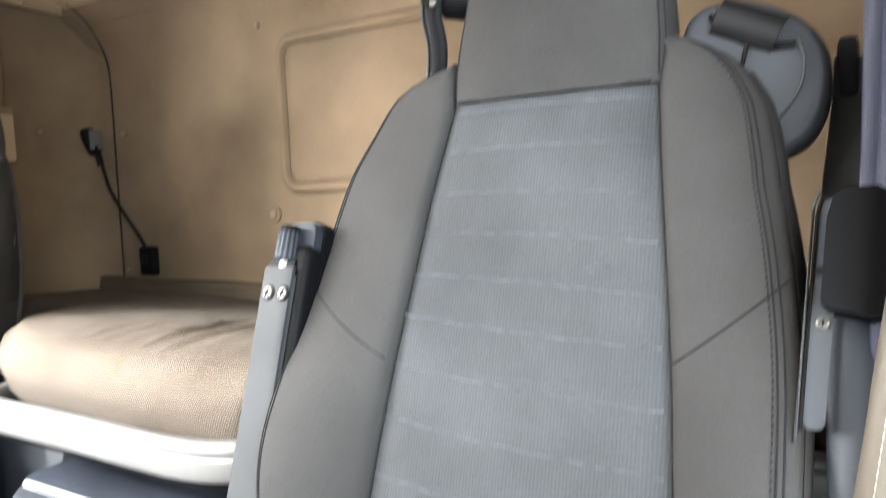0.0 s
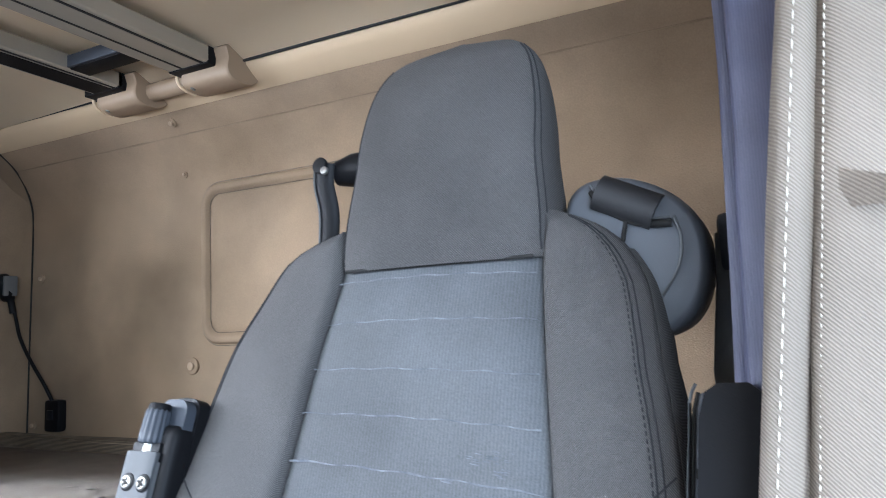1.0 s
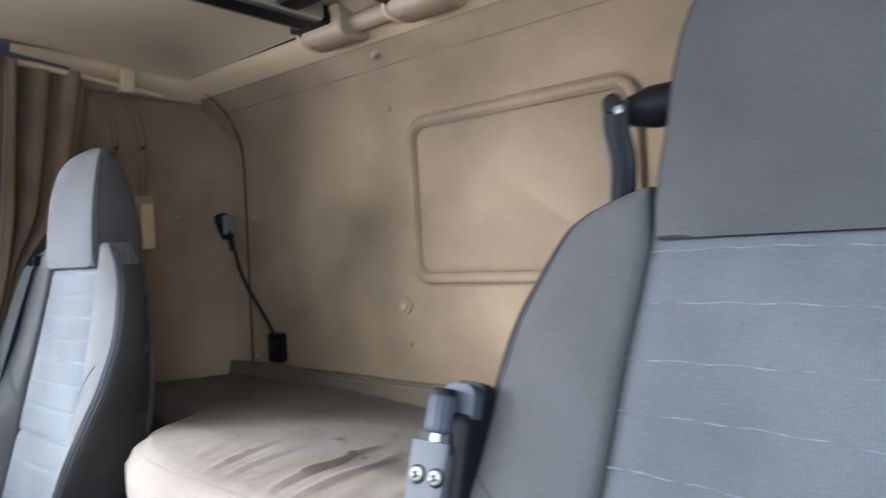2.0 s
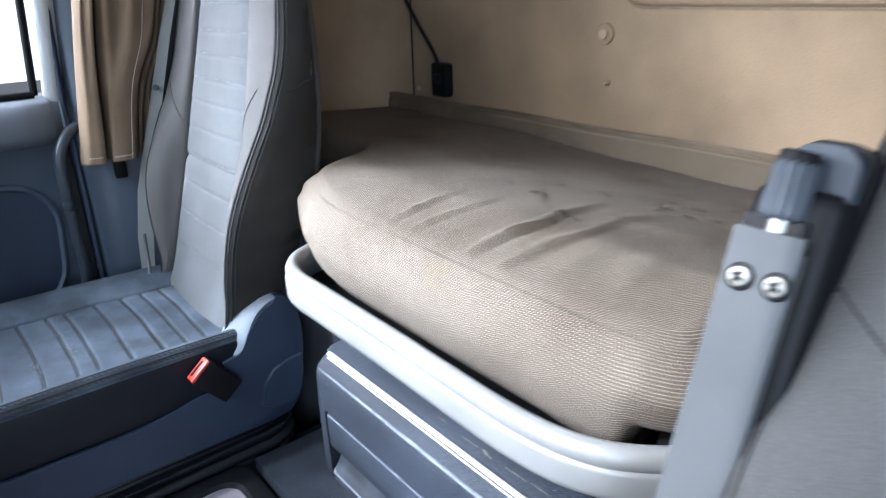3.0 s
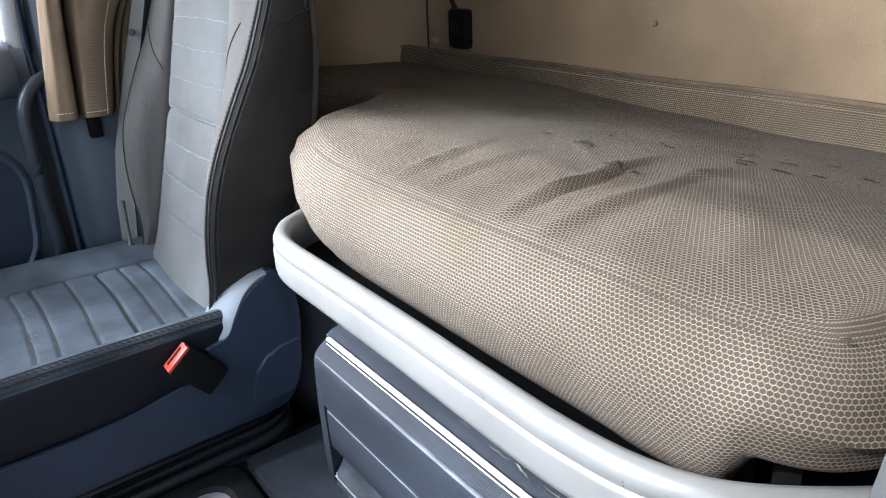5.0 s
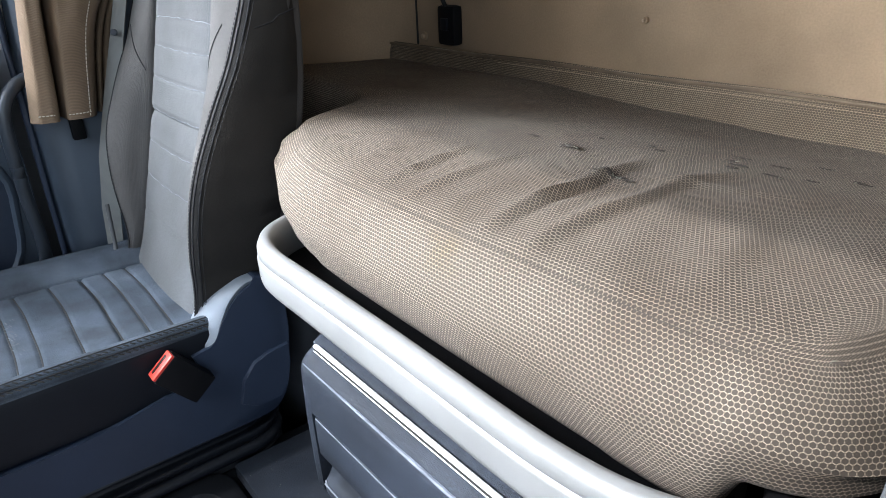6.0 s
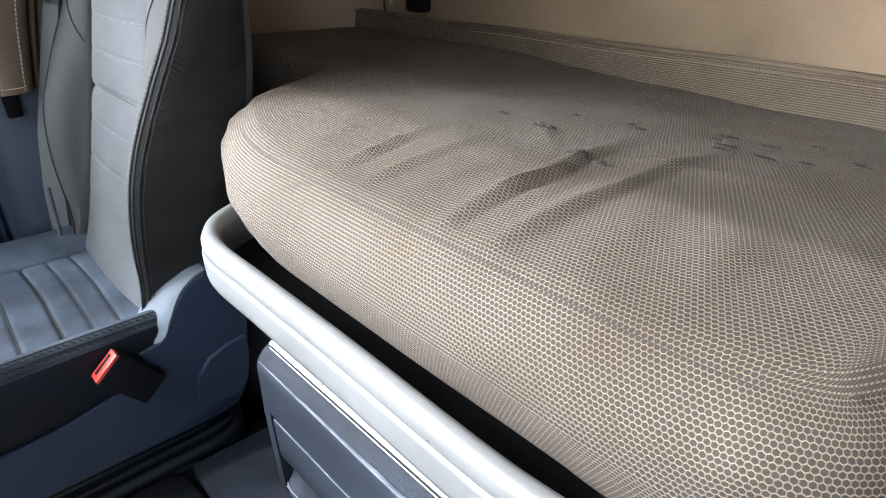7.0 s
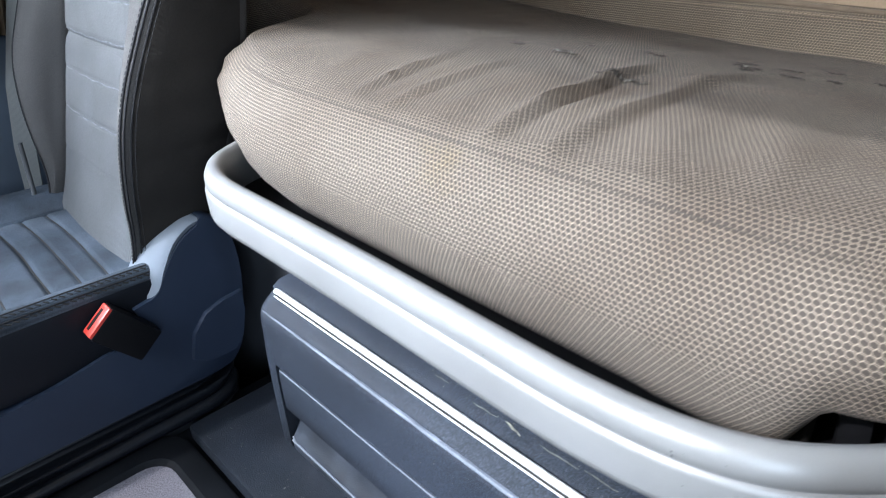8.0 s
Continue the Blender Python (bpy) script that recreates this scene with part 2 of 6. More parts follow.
M_NAVY = mat("navy_grained_plastic", (0.0205, 0.0305, 0.055), 0.5, 0, 0.30, 0.16, 1100, 0.4, 5.0, (0.027, 0.038, 0.062), spec=0.36)
M_DOOR = mat("navy_door_plastic", (0.050, 0.068, 0.096), 0.5, 0, 0.15, 0.16, 900, 0.3, 5.0, (0.062, 0.082, 0.112))
M_LEDGE = mat("pale_slate_plastic", (0.125, 0.140, 0.165), 0.5, 0, 0.05, 0.10, 900, 0.2, 5.0)
M_STEP = speckle(mat("dusty_step_rubber", (0.0100, 0.0128, 0.0185), 0.6, 0, 0.4, 0.35, 900, 0.5, 9.0, (0.021, 0.023, 0.028), spec=0.20), 800, 0.5, 1.6)
# greyer than the drawer plastic, for the light that the hollow catches
M_SCOOP = mat("worn_lit_grip", (0.022, 0.026, 0.034), 0.38, 0, 0.5, 0.5, 700, 0.5, 22.0, (0.012, 0.015, 0.021), spec=0.45)
M_EDGE = mat("rubbed_pale_edge", (0.125, 0.142, 0.175), 0.5, 0, 0.6, 0.4, 900, 0.5, 30.0, (0.07, 0.08, 0.10))
M_FRAME = mat("grey_door_frame_plastic", (0.42, 0.44, 0.46), 0.5, 0, 0.05, 0.12, 900, 0.2, 5.0)
M_GUIDE = mat("blue_grey_guide_plastic", (0.094, 0.101, 0.115), 0.5, 0, 0.05, 0.10, 900, 0.2, 5.0, spec=0.35)
# navy cover plastic paled to carry the light on its front facet
M_FACET = mat("lit_navy_cover_plastic", (0.175, 0.197, 0.232), 0.5, 0, 0.08, 0.12, 900, 0.25, 5.0, spec=0.4)
M_TUBE = mat("satin_black_tube", (0.034, 0.041, 0.052), 0.30, 0, 0.08, 0.10, 900, 0.1, 9.0, spec=0.5)
M_SLATE = mat("slate_grey_plastic", (0.036, 0.041, 0.051), 0.55, 0, 0.05, 0.10, 900, 0.2, 5.0, spec=0.25)
M_BOX = speckle(mat("charcoal_textured_plastic", (0.0105, 0.0136, 0.0200), 0.5, 0, 0.55, 0.22, 1500, 0.5, 6.0, (0.015, 0.019, 0.028), spec=0.24), 1000, 0.6, 2.6)
M_BLACK = mat("black_plastic", (0.006, 0.006, 0.007), 0.5, 0, 0.08, 0.10, 700, 0.15, spec=0.12)
M_BELT = weave(mat("grey_belt_webbing", (0.135, 0.138, 0.132), 0.7, 0, 0.05, 0.06, 900, 0.1), 300, 0, 0.15, 0.3)
M_BELT_DARK = mat("black_belt_webbing", (0.014, 0.014, 0.016), 0.55, 0, 0.1, 0.1, 900, 0.2)
M_RAIL = mat("silver_painted_aluminium", (0.232, 0.235, 0.237), 0.36, 0.30, 0.04, 0.10, 900, 0.06, 9.0, (0.195, 0.197, 0.198))
M_STEEL = mat("dull_steel", (0.085, 0.088, 0.092), 0.5, 0.1, 0.05, 0.14, 500, 0.08, 9.0, spec=0.3)
M_STRIP = mat("brushed_steel_strip", (0.064, 0.067, 0.071), 0.7, 0.1, 0.06, 0.14, 700, 0.06, 9.0, spec=0.08)
M_CHROME = mat("bright_screw_steel", (0.22, 0.215, 0.20), 0.42, 0.8, 0.05, 0.12, 800, 0.05)
M_RACK = mat("grey_aluminium_extrusion", (0.37, 0.335, 0.275), 0.42, 0.5, 0.04, 0.08, 600, 0.06)
M_WHITE_TRIM = mat("white_trim_strip", (0.60, 0.61, 0.62), 0.38, 0.1, 0.03, 0.06, 600, 0.08)
M_CURTAIN = weave(mat("brown_curtain_twill", (0.180, 0.124, 0.079), 0.9, 0, 0.08, 0.18, 700, 0.25, 6.0, (0.125, 0.083, 0.050), 0.0), 170, 45, 0.18, 0.4)
M_CURTAIN_PALE = weave(mat("pale_curtain_twill", (0.225, 0.188, 0.152), 0.9, 0, 0.08, 0.12, 700, 0.25, 6.0, (0.18, 0.146, 0.113), 0.0), 170, 45, 0.20, 0.5)
M_LINING = weave(mat("violet_lining_cloth", (0.066, 0.068, 0.112), 0.55, 0, 0.06, 0.32, 500, 0.2, 9.0, (0.042, 0.044, 0.082), 0.0), 160, 0, 0.07, 0.3)
M_STITCH = mat("white_thread", (0.55, 0.50, 0.42), 0.8, 0, 0.1, 0.1, 900, 0.2)
M_RED = mat("red_release_plastic", (0.55, 0.045, 0.03), 0.35, 0, 0.05, 0.08, 500, 0.05)
M_RUBBER = mat("black_floor_rubber", (0.0055, 0.0063, 0.0080), 0.65, 0, 0.2, 0.25, 700, 0.3, 9.0, (0.010, 0.011, 0.013), spec=0.10)
M_CUSHION = weave(mat("blue_grey_cushion_cloth", (0.038, 0.048, 0.063), 0.92, 0, 0.55, 0.42, 600, 0.6, 11.0, (0.083, 0.100, 0.125), 0.0, spec=0.25), 200, 0, 0.18, 0.4)
M_CARPET = mat("grey_speckled_carpet", (0.125, 0.118, 0.138), 0.95, 0, 0.75, 0.10, 420, 1.0, 8.0)
M_SHELL = mat("grey_cab_shell", (0.24, 0.245, 0.26), 0.5, 0, 0.03, 0.05, 500, 0.08)
M_GROUND = mat("asphalt_yard", (0.055, 0.055, 0.057), 0.9, 0, 0.3, 0.2, 40, 0.5, 0.3)
M_TAPE = mat("old_tape_residue", (0.21, 0.205, 0.165), 0.85, 0, 0.6, 0.6, 260, 0.9, 60.0, (0.085, 0.085, 0.070))
M_MATTRESS = honeycomb("beige_honeycomb_mesh", 0.0040, (0.047, 0.0370, 0.0285), (0.74, 0.62, 0.49), (0.62, 0.55, 0.49), (-0.060, 0.565, 0.755))
M_BACKING = honeycomb("brown_honeycomb_mesh", 0.0040, (0.062, 0.046, 0.031), (0.66, 0.51, 0.345), (0.62, 0.54, 0.47))
M_BROWN = mat("dull_brown_line", (0.105, 0.076, 0.050), 0.9, 0, 0.2, 0.3, 300, 0.2, 20.0, (0.15, 0.107, 0.069))
M_SOIL = mat("dark_frayed_thread", (0.032, 0.025, 0.020), 0.95, 0, 0.3, 0.2, 600, 0.2)
M_LENS = mat("clear_lamp_lens", (0.12, 0.12, 0.12), 0.2, 0, 0.05, 0.05)
M_GLASS = bpy.data.materials.new("window_glass")
M_GLASS.use_nodes = True
gb = M_GLASS.node_tree.nodes["Principled BSDF"]
gb.inputs["Transmission Weight"].default_value, gb.inputs["Roughness"].default_value, gb.inputs["IOR"].default_value = 1.0, 0.0, 1.1


# ---- mesh helpers ----
def part(name, bm, material, parent=None, label="", smooth=True):
    me = bpy.data.meshes.new(name)
    bmesh.ops.recalc_face_normals(bm, faces=bm.faces)
    bm.to_mesh(me)
    bm.free()
    me.materials.append(material)
    if smooth:
        for f in me.polygons:
            f.use_smooth = True
        me.set_sharp_from_angle(angle=radians(50))
    ob = new(name, me)
    if parent:
        ob.parent = parent
        ob.matrix_parent_inverse = parent.matrix_world.inverted()
    return tagged(ob, label) if label else ob


def thing(name, at, label, category, group="", kind=""):
    ob = new(name)
    ob.empty_display_size = 0.05
    ob.matrix_world = Matrix.Translation(at)
    return tagged(ob, label, category, group, kind)


def box(x0, x1, y0, y1, z0, z1, bevel=0.0, seg=2, bm=None):
    own = bm or bmesh.new()
    b = bmesh.new()
    bmesh.ops.create_cube(b, size=1, matrix=Matrix.LocRotScale(((x0 + x1) / 2, (y0 + y1) / 2, (z0 + z1) / 2), None, (x1 - x0, y1 - y0, z1 - z0)))
    if bevel:
        bmesh.ops.bevel(b, geom=b.edges[:], offset=bevel, segments=seg, profile=0.6, affect="EDGES")
    join(own, b)
    return own


def join(bm, other, m=None):
    """Adds one bmesh to another and frees it."""
    if m is not None:
        bmesh.ops.transform(other, matrix=m, verts=other.verts)
    made = {v: bm.verts.new(v.co) for v in other.verts}
    for f in other.faces:
        bm.faces.new([made[v] for v in f.verts])
    other.free()
    return bm


def loft(rings, cap=True, closed=True, bm=None):
    """A skin over rings of points, each with the same count."""
    bm = bm or bmesh.new()
    vs = [[bm.verts.new(p) for p in ring] for ring in rings]
    n = len(rings[0])
    for a, b in zip(vs, vs[1:]):
        for i in range(n if closed else n - 1):
            j = (i + 1) % n
            bm.faces.new((a[i], a[j], b[j], b[i]))
    if cap and closed:
        bm.faces.new(vs[0][::-1])
        bm.faces.new(vs[-1])
    return bm


def smooth_line(points, steps=6, closed=False):
    """A Catmull-Rom line through points."""
    pts = [Vector(p) for p in points]
    n = len(pts)
    out = []
    for i in range(n if closed else n - 1):
        p0 = pts[(i - 1) % n] if closed or i else pts[0]
        p1, p2 = pts[i], pts[(i + 1) % n]
        p3 = pts[(i + 2) % n] if closed or i + 2 < n else pts[-1]
        for k in range(steps):
            t = k / steps
            out.append(0.5 * (2 * p1 + (p2 - p0) * t + (2 * p0 - 5 * p1 + 4 * p2 - p3) * t * t + (3 * p1 - p0 - 3 * p2 + p3) * t ** 3))
    if not closed:
        out.append(pts[-1])
    return out


def tube(points, radius, sides=8, cap=True, flat=1.0, up=(0, 0, 1), bm=None):
    """A round or flattened bar along a line; radius may be a list."""
    pts = [Vector(p) for p in points]
    rings = []
    for i, p in enumerate(pts):
        d = (pts[min(i + 1, len(pts) - 1)] - pts[max(i - 1, 0)]).normalized()
        side = d.cross(Vector(up))
        side = side.normalized() if side.length > 1e-4 else d.orthogonal().normalized()
        lift = side.cross(d)
        r = radius[i] if isinstance(radius, (list, tuple)) else radius
        rings.append([p + side * (r * math.cos(a)) + lift * (r * flat * math.sin(a)) for a in (2 * math.pi * k / sides for k in range(sides))])
    return loft(rings, cap, True, bm)


def sweep(points, profile, bm=None, cap=True):
    """A profile of (outward, z) swept along a level line, outward being to the line's right."""
    pts = [Vector(p) for p in points]
    rings = []
    for i, p in enumerate(pts):
        d = (pts[min(i + 1, len(pts) - 1)] - pts[max(i - 1, 0)])
        n = Vector((d.y, -d.x, 0)).normalized()
        rings.append([(p.x + n.x * o, p.y + n.y * o, z) for o, z in profile])
    return loft(rings, cap, True, bm)


def disc(center, normal, radius, depth, sides=20, bevel=0.25):
    """A low round button."""
    z = Vector(normal).normalized()
    x = z.orthogonal().normalized()
    y = z.cross(x)
    c = Vector(center)
    rings = []
    for r, h in ((1, 0), (1, depth * (1 - bevel)), (0.93, depth * 0.93), (0.8, depth), (0.05, depth)):
        rings.append([c + z * h + (x * math.cos(a) + y * math.sin(a)) * radius * r for a in (2 * math.pi * k / sides for k in range(sides))])
    return loft(rings)


def lerp_table(table, v):
    """Smooth value of a table of (key, value) at v."""
    if v <= table[0][0]:
        return table[0][1]
    for (a, x), (b, y) in zip(table, table[1:]):
        if v <= b:
            t = (v - a) / (b - a)
            return x + (y - x) * t
    return table[-1][1]


def spline_table(table, v):
    k = [t[0] for t in table]
    if v <= k[0]:
        return table[0][1]
    if v >= k[-1]:
        return table[-1][1]
    i = max(j for j in range(len(k)) if k[j] <= v)
    i = min(i, len(k) - 2)

    def slope(j):
        if j == 0 or j == len(k) - 1:
            a, b = (0, 1) if j == 0 else (len(k) - 2, len(k) - 1)
        else:
            a, b = j - 1, j + 1
        return (table[b][1] - table[a][1]) / (k[b] - k[a])

    h = k[i + 1] - k[i]
    t = (v - k[i]) / h
    y0, y1, m0, m1 = table[i][1], table[i + 1][1], slope(i) * h, slope(i + 1) * h
    return (2 * t ** 3 - 3 * t * t + 1) * y0 + (t ** 3 - 2 * t * t + t) * m0 + (3 * t * t - 2 * t ** 3) * y1 + (t ** 3 - t * t) * m1


def fix_uv(ob):
    """Box layout in metres for a mesh that has no layout of its own."""
    me = ob.data
    uv = me.uv_layers.new(name="UVMap")
    for f in me.polygons:
        n = f.normal
        for li in f.loop_indices:
            c = me.vertices[me.loops[li].vertex_index].co
            uv.data[li].uv = (c.x, c.y) if abs(n.z) > 0.7 else (c.x, c.z) if abs(n.y) > abs(n.x) else (c.y, c.z)
    return ob


# ---- the cab shell ----
CX = -0.0725                      # middle of the cab
XL, XR = -1.21, 1.065             # side walls beside the bunk
YB = 1.30                         # rear wall

ground = part("ground", box(-400, 400, -400, 400, -1.42, -1.40), M_GROUND, None, "", False)
tagged(ground, "grey asphalt yard under the parked truck", "ground", kind="structure")

sky_mat = bpy.data.materials.new("overcast_sky")
sky_mat.use_nodes = True
em = sky_mat.node_tree.nodes.new("ShaderNodeEmission")
em.inputs[0].default_value, em.inputs[1].default_value = (0.92, 0.96, 1.0, 1), 1.6
sky_mat.node_tree.links.new(em.outputs[0], sky_mat.node_tree.nodes["Material Output"].inputs[0])
backdrop = part("backdrop", box(-25.2, -25.0, -40, 40, -1.4, 30), sky_mat, None, "", False)
tagged(backdrop, "white overcast sky beyond the passenger window", "backdrop", kind="structure")

chassis = part("wall_lower", box(XL - 0.03, XR + 0.03, -0.98, YB + 0.03, -1.40, -0.045, 0.02), M_SHELL)
tagged(chassis, "plain grey lower body of the cab", "cab body", kind="structure")
floor = part("floor", box(XL - 0.03, XR + 0.03, -0.95, YB + 0.03, -0.04, 0.0), M_RUBBER, None, "", False)
tagged(floor, "black rubber cab floor beside the tunnel", "floor", kind="structure")

# raised tunnel between the seats
tunnel = part("floor_tunnel", box(-0.60, 0.33, -0.60, YB - 0.01, 0.0, 0.215, 0.012), M_RUBBER)
tagged(tunnel, "black rubber covered engine tunnel between the seats", "floor tunnel", kind="structure")

# rear wall: upright, leaning forward above, swept across the cab
rear = [(YB, 0.0), (YB, 0.60), (YB, 1.30), (YB, 1.44), (YB - 0.006, 1.475), (YB - 0.026, 1.512), (YB - 0.046, 1.540), (YB - 0.052, 1.552), (YB - 0.064, 1.564), (YB - 0.100, 1.604), (YB - 0.100, 1.66)]
back = [(YB + 0.03, 1.66), (YB + 0.03, 0.0)]
bm = bmesh.new()
xs = [XL - 0.03] + [XL + 0.12 + (XR - XL - 0.24) * i / 24 for i in range(25)] + [XR + 0.03]
loft([[(x, y, z) for y, z in rear + back] for x in xs], True, True, bm)
wall_rear = part("wall_rear", bm, M_WALL)
tagged(wall_rear, "beige moulded rear cab wall, smudged and worn", "wall", kind="structure")


def rounded_rect(x0, x1, z0, z1, r, n=6):
    pts = []
    for cx, cz, a0 in ((x1 - r, z1 - r, 0), (x0 + r, z1 - r, 90), (x0 + r, z0 + r, 180), (x1 - r, z0 + r, 270)):
        for k in range(n + 1):
            a = radians(a0 + 90 * k / n)
            pts.append((cx + r * math.cos(a), cz + r * math.sin(a)))
    return pts


# pressed panel in the rear wall: a raised rounded rim about a flat field
def pressed_panel(x0, x1, z0, z1, y):
    rim = bmesh.new()
    rings = []
    for inset, rise in ((-0.006, -0.004), (0.0, 0.001), (0.002, 0.009), (0.006, 0.013), (0.014, 0.0145), (0.021, 0.012), (0.024, 0.004), (0.031, 0.001)):
        rings.append([(x, y - rise, z) for x, z in rounded_rect(x0 + inset, x1 - inset, z0 + inset, z1 - inset, 0.055 - inset * 0.9)])
    loft(rings, False, True, rim)
    ob = part("panel_rim", rim, M_WALL_PANEL, wall_rear, "raised beige rim of a pressed wall panel")
    # thin brown tubes stand in for the shaded edges of the rim
    for inset, d in ((-0.004, 0.0), (0.028, 0.002)):
        line = [(x, y - 0.001 - d, z) for x, z in rounded_rect(x0 + inset, x1 - inset, z0 + inset, z1 - inset, 0.055 - inset * 0.9)]
        part("rim_shade_line", tube(line + line[:1], 0.0014, 6), M_BROWN, wall_rear, "brown line for the shaded edge of the panel rim")
    field = bmesh.new()
    outer = rounded_rect(x0 + 0.029, x1 - 0.029, z0 + 0.029, z1 - 0.029, 0.03)
    loft([[(x, y - 0.0015, z) for x, z in outer], [(x, y - 0.0045, z) for x, z in rounded_rect(x0 + 0.031, x1 - 0.031, z0 + 0.031, z1 - 0.031, 0.03)]], True, True, field)
    part("panel_field", field, M_WALL_PANEL, wall_rear, "flat beige field of a pressed wall panel")
    return ob


line = [(-1.08 + 2.0 * i / 60, YB - 0.0525 - 0.0008 * noise.noise((i * 0.3, 1, 2)), 1.5525 + 0.0015 * noise.noise((i * 0.2, 5, 2))) for i in range(61)]
part("wall_crease", tube(line, [0.0016 + 0.0010 * noise.noise((i * 0.35, 8, 2)) for i in range(61)], 6), M_WALL_PANEL, wall_rear, "thin crease along the wall, slightly darker than the felt")
pressed_panel(-0.380, 0.229, 1.012, 1.424, YB)


def wall_plug(x, y, z, normal, r, owner):
    """A clip with a shallow collar that holds the trim."""
    part("clip_collar", disc((x, y, z), normal, r, 0.006), M_WALL, owner)
    n = Vector(normal).normalized()
    c = Vector((x, y, z)) + n * 0.005
    part("trim_clip", disc(c, normal, r * 0.48, 0.006), M_TAUPE, owner, "round taupe trim clip")


wall_plug(-0.418, YB, 0.958, (0, -1, 0), 0.022, wall_rear)
wall_plug(-0.405, YB - 0.078, 1.580, (0, -1, -0.6), 0.013, wall_rear)
wall_plug(-1.035, YB, 1.225, (0, -1, 0), 0.013, wall_rear)
wall_plug(-1.060, YB, 0.792, (0, -1, 0), 0.012, wall_rear)
wall_plug(-0.405, YB, 0.860, (0, -1, 0), 0.006, wall_rear)
wall_plug(-0.440, YB - 0.001, 1.462, (0, -1, 0), 0.009, wall_rear)

# side walls beside the bunk, rounded into the rear wall
def side_wall(name, s, x_seam, x_wall, label):
    bm = bmesh.new()
    line = [(x_seam + s * 0.00, YB - 0.001), (x_seam - s * 0.03, YB - 0.006), (x_seam - s * 0.07, YB - 0.025), (x_wall + s * 0.012, YB - 0.075), (x_wall, YB - 0.15), (x_wall, 0.92), (x_wall, 0.74),
            (x_wall - s * 0.03, 0.74), (x_wall - s * 0.03, YB + 0.03), (x_seam, YB + 0.03)]
    loft([[(x + s * inset, y, z) for x, y in line] for z, inset in ((0.0, 0), (0.7, 0), (1.2, 0), (1.5, 0.0), (1.58, 0.006), (1.66, 0.03))], True, True, bm)
    ob = part(name, bm, M_WALL)
    return tagged(ob, label, "wall", kind="structure")


wall_left = side_wall("wall_left", 1, -1.090, XL, "beige moulded side panel beside the bunk, passenger side")
wall_right = side_wall("wall_right", -1, 0.945, XR, "beige moulded side panel beside the bunk, driver side")

# dark joint between rear wall and side panel
joint = smooth_line([(-1.090, YB - 0.002, 0.74), (-1.088, YB - 0.002, 1.0), (-1.084, YB - 0.002, 1.30), (-1.088, YB - 0.0015, 1.4273), (-1.092, YB - 0.0225, 1.505), (-1.0905, YB - 0.061, 1.560), (-1.103, YB - 0.0965, 1.599), (-1.105, YB - 0.112, 1.606)], 8)
part("joint", tube(joint, 0.0028, 6), M_GAP, wall_left, "dark joint between two trim panels")

# moulded ridge, hook and clips on the side panel
ridge = smooth_line([(XL, 0.985, 1.56), (XL, 1.02, 1.53), (XL, 1.035, 1.46), (XL, 1.03, 1.34), (XL, 1.02, 1.20), (XL, 1.01, 0.95)], 8)
part("moulded_ridge", tube(ridge, 0.012, 8), M_WALL, wall_left)
ridge = smooth_line([(XL, 0.90, 1.56), (XL, 0.945, 1.52), (XL, 0.955, 1.44), (XL, 0.95, 1.20), (XL, 0.945, 0.95)], 8)
part("moulded_ridge", tube(ridge, 0.010, 8), M_WALL, wall_left)
wall_plug(XL, 1.135, 1.235, (1, 0, 0), 0.014, wall_left)
hook = thing("coat_hook", (XL, 1.03, 1.16), "beige plastic coat hook on the side panel", "hook")
part("back_plate", box(XL, XL + 0.016, 0.995, 1.055, 1.235, 1.30, 0.006), M_TAUPE, hook)
part("hook_arm", box(XL + 0.014, XL + 0.034, 1.005, 1.045, 1.14, 1.275, 0.008), M_TRIM, hook, "pale plastic hook arm")

# fabric-covered ledge where the mattress meets the rear wall
strip_profile = [(1.292, 0.66), (1.262, 0.66), (1.262, 0.745), (1.266, 0.766), (1.274, 0.774), (1.284, 0.772), (1.292, 0.766)]
bm = bmesh.new()
loft([[(-1.17 + 2.2 * i / 40, y + 0.0012 * math.sin(i * 0.9), z + 0.0012 * math.sin(i * 0.7 + 1)) for y, z in strip_profile] for i in range(41)], True, True, bm)
skirt = part("bunk_backing", bm, M_BACKING)
fix_uv(skirt)
tagged(skirt, "beige honeycomb cloth strip between mattress and rear wall", "cloth strip")
part("welt", tube([(-1.17 + 2.2 * i / 40, 1.2660 + 0.0012 * math.sin(i * 0.9), 0.770 + 0.0012 * math.sin(i * 0.7 + 1)) for i in range(41)], 0.0032, 6), M_BROWN, skirt, "brown stitched welt")
bm = bmesh.new()
for k in range(300):
    x = -0.75 + 1.7 * k / 300
    tube([(x, 1.2608, 0.7600 + 0.0012 * math.sin((x + 1.17) / 0.055 * 0.7 + 1)), (x + 0.0038, 1.2608, 0.7603 + 0.0012 * math.sin((x + 1.17) / 0.055 * 0.7 + 1))], 0.0007, 4, True, 1.0, (0, 1, 0), bm)
tagged(part("hem_stitches", bm, M_TAUPE, skirt, "pale stitches under the welt"), kind="stuff")

# trim band under the headliner and the headliner itself
band = [(YB - 0.098, 1.600), (YB - 0.104, 1.602), (YB - 0.140, 1.624), (YB - 0.158, 1.638), (YB - 0.163, 1.652), (YB - 0.158, 1.662), (YB - 0.098, 1.662)]
bm = bmesh.new()
loft([[(x, y, z) for y, z in band] for x in (-1.14, -0.9, -0.5, 0, 0.5, 0.9, 1.0)], True, True, bm)
corner = part("trim_band", bm, M_TRIM)
tagged(corner, "cream plastic trim band below the headliner", "trim", kind="structure")
bm = bmesh.new()
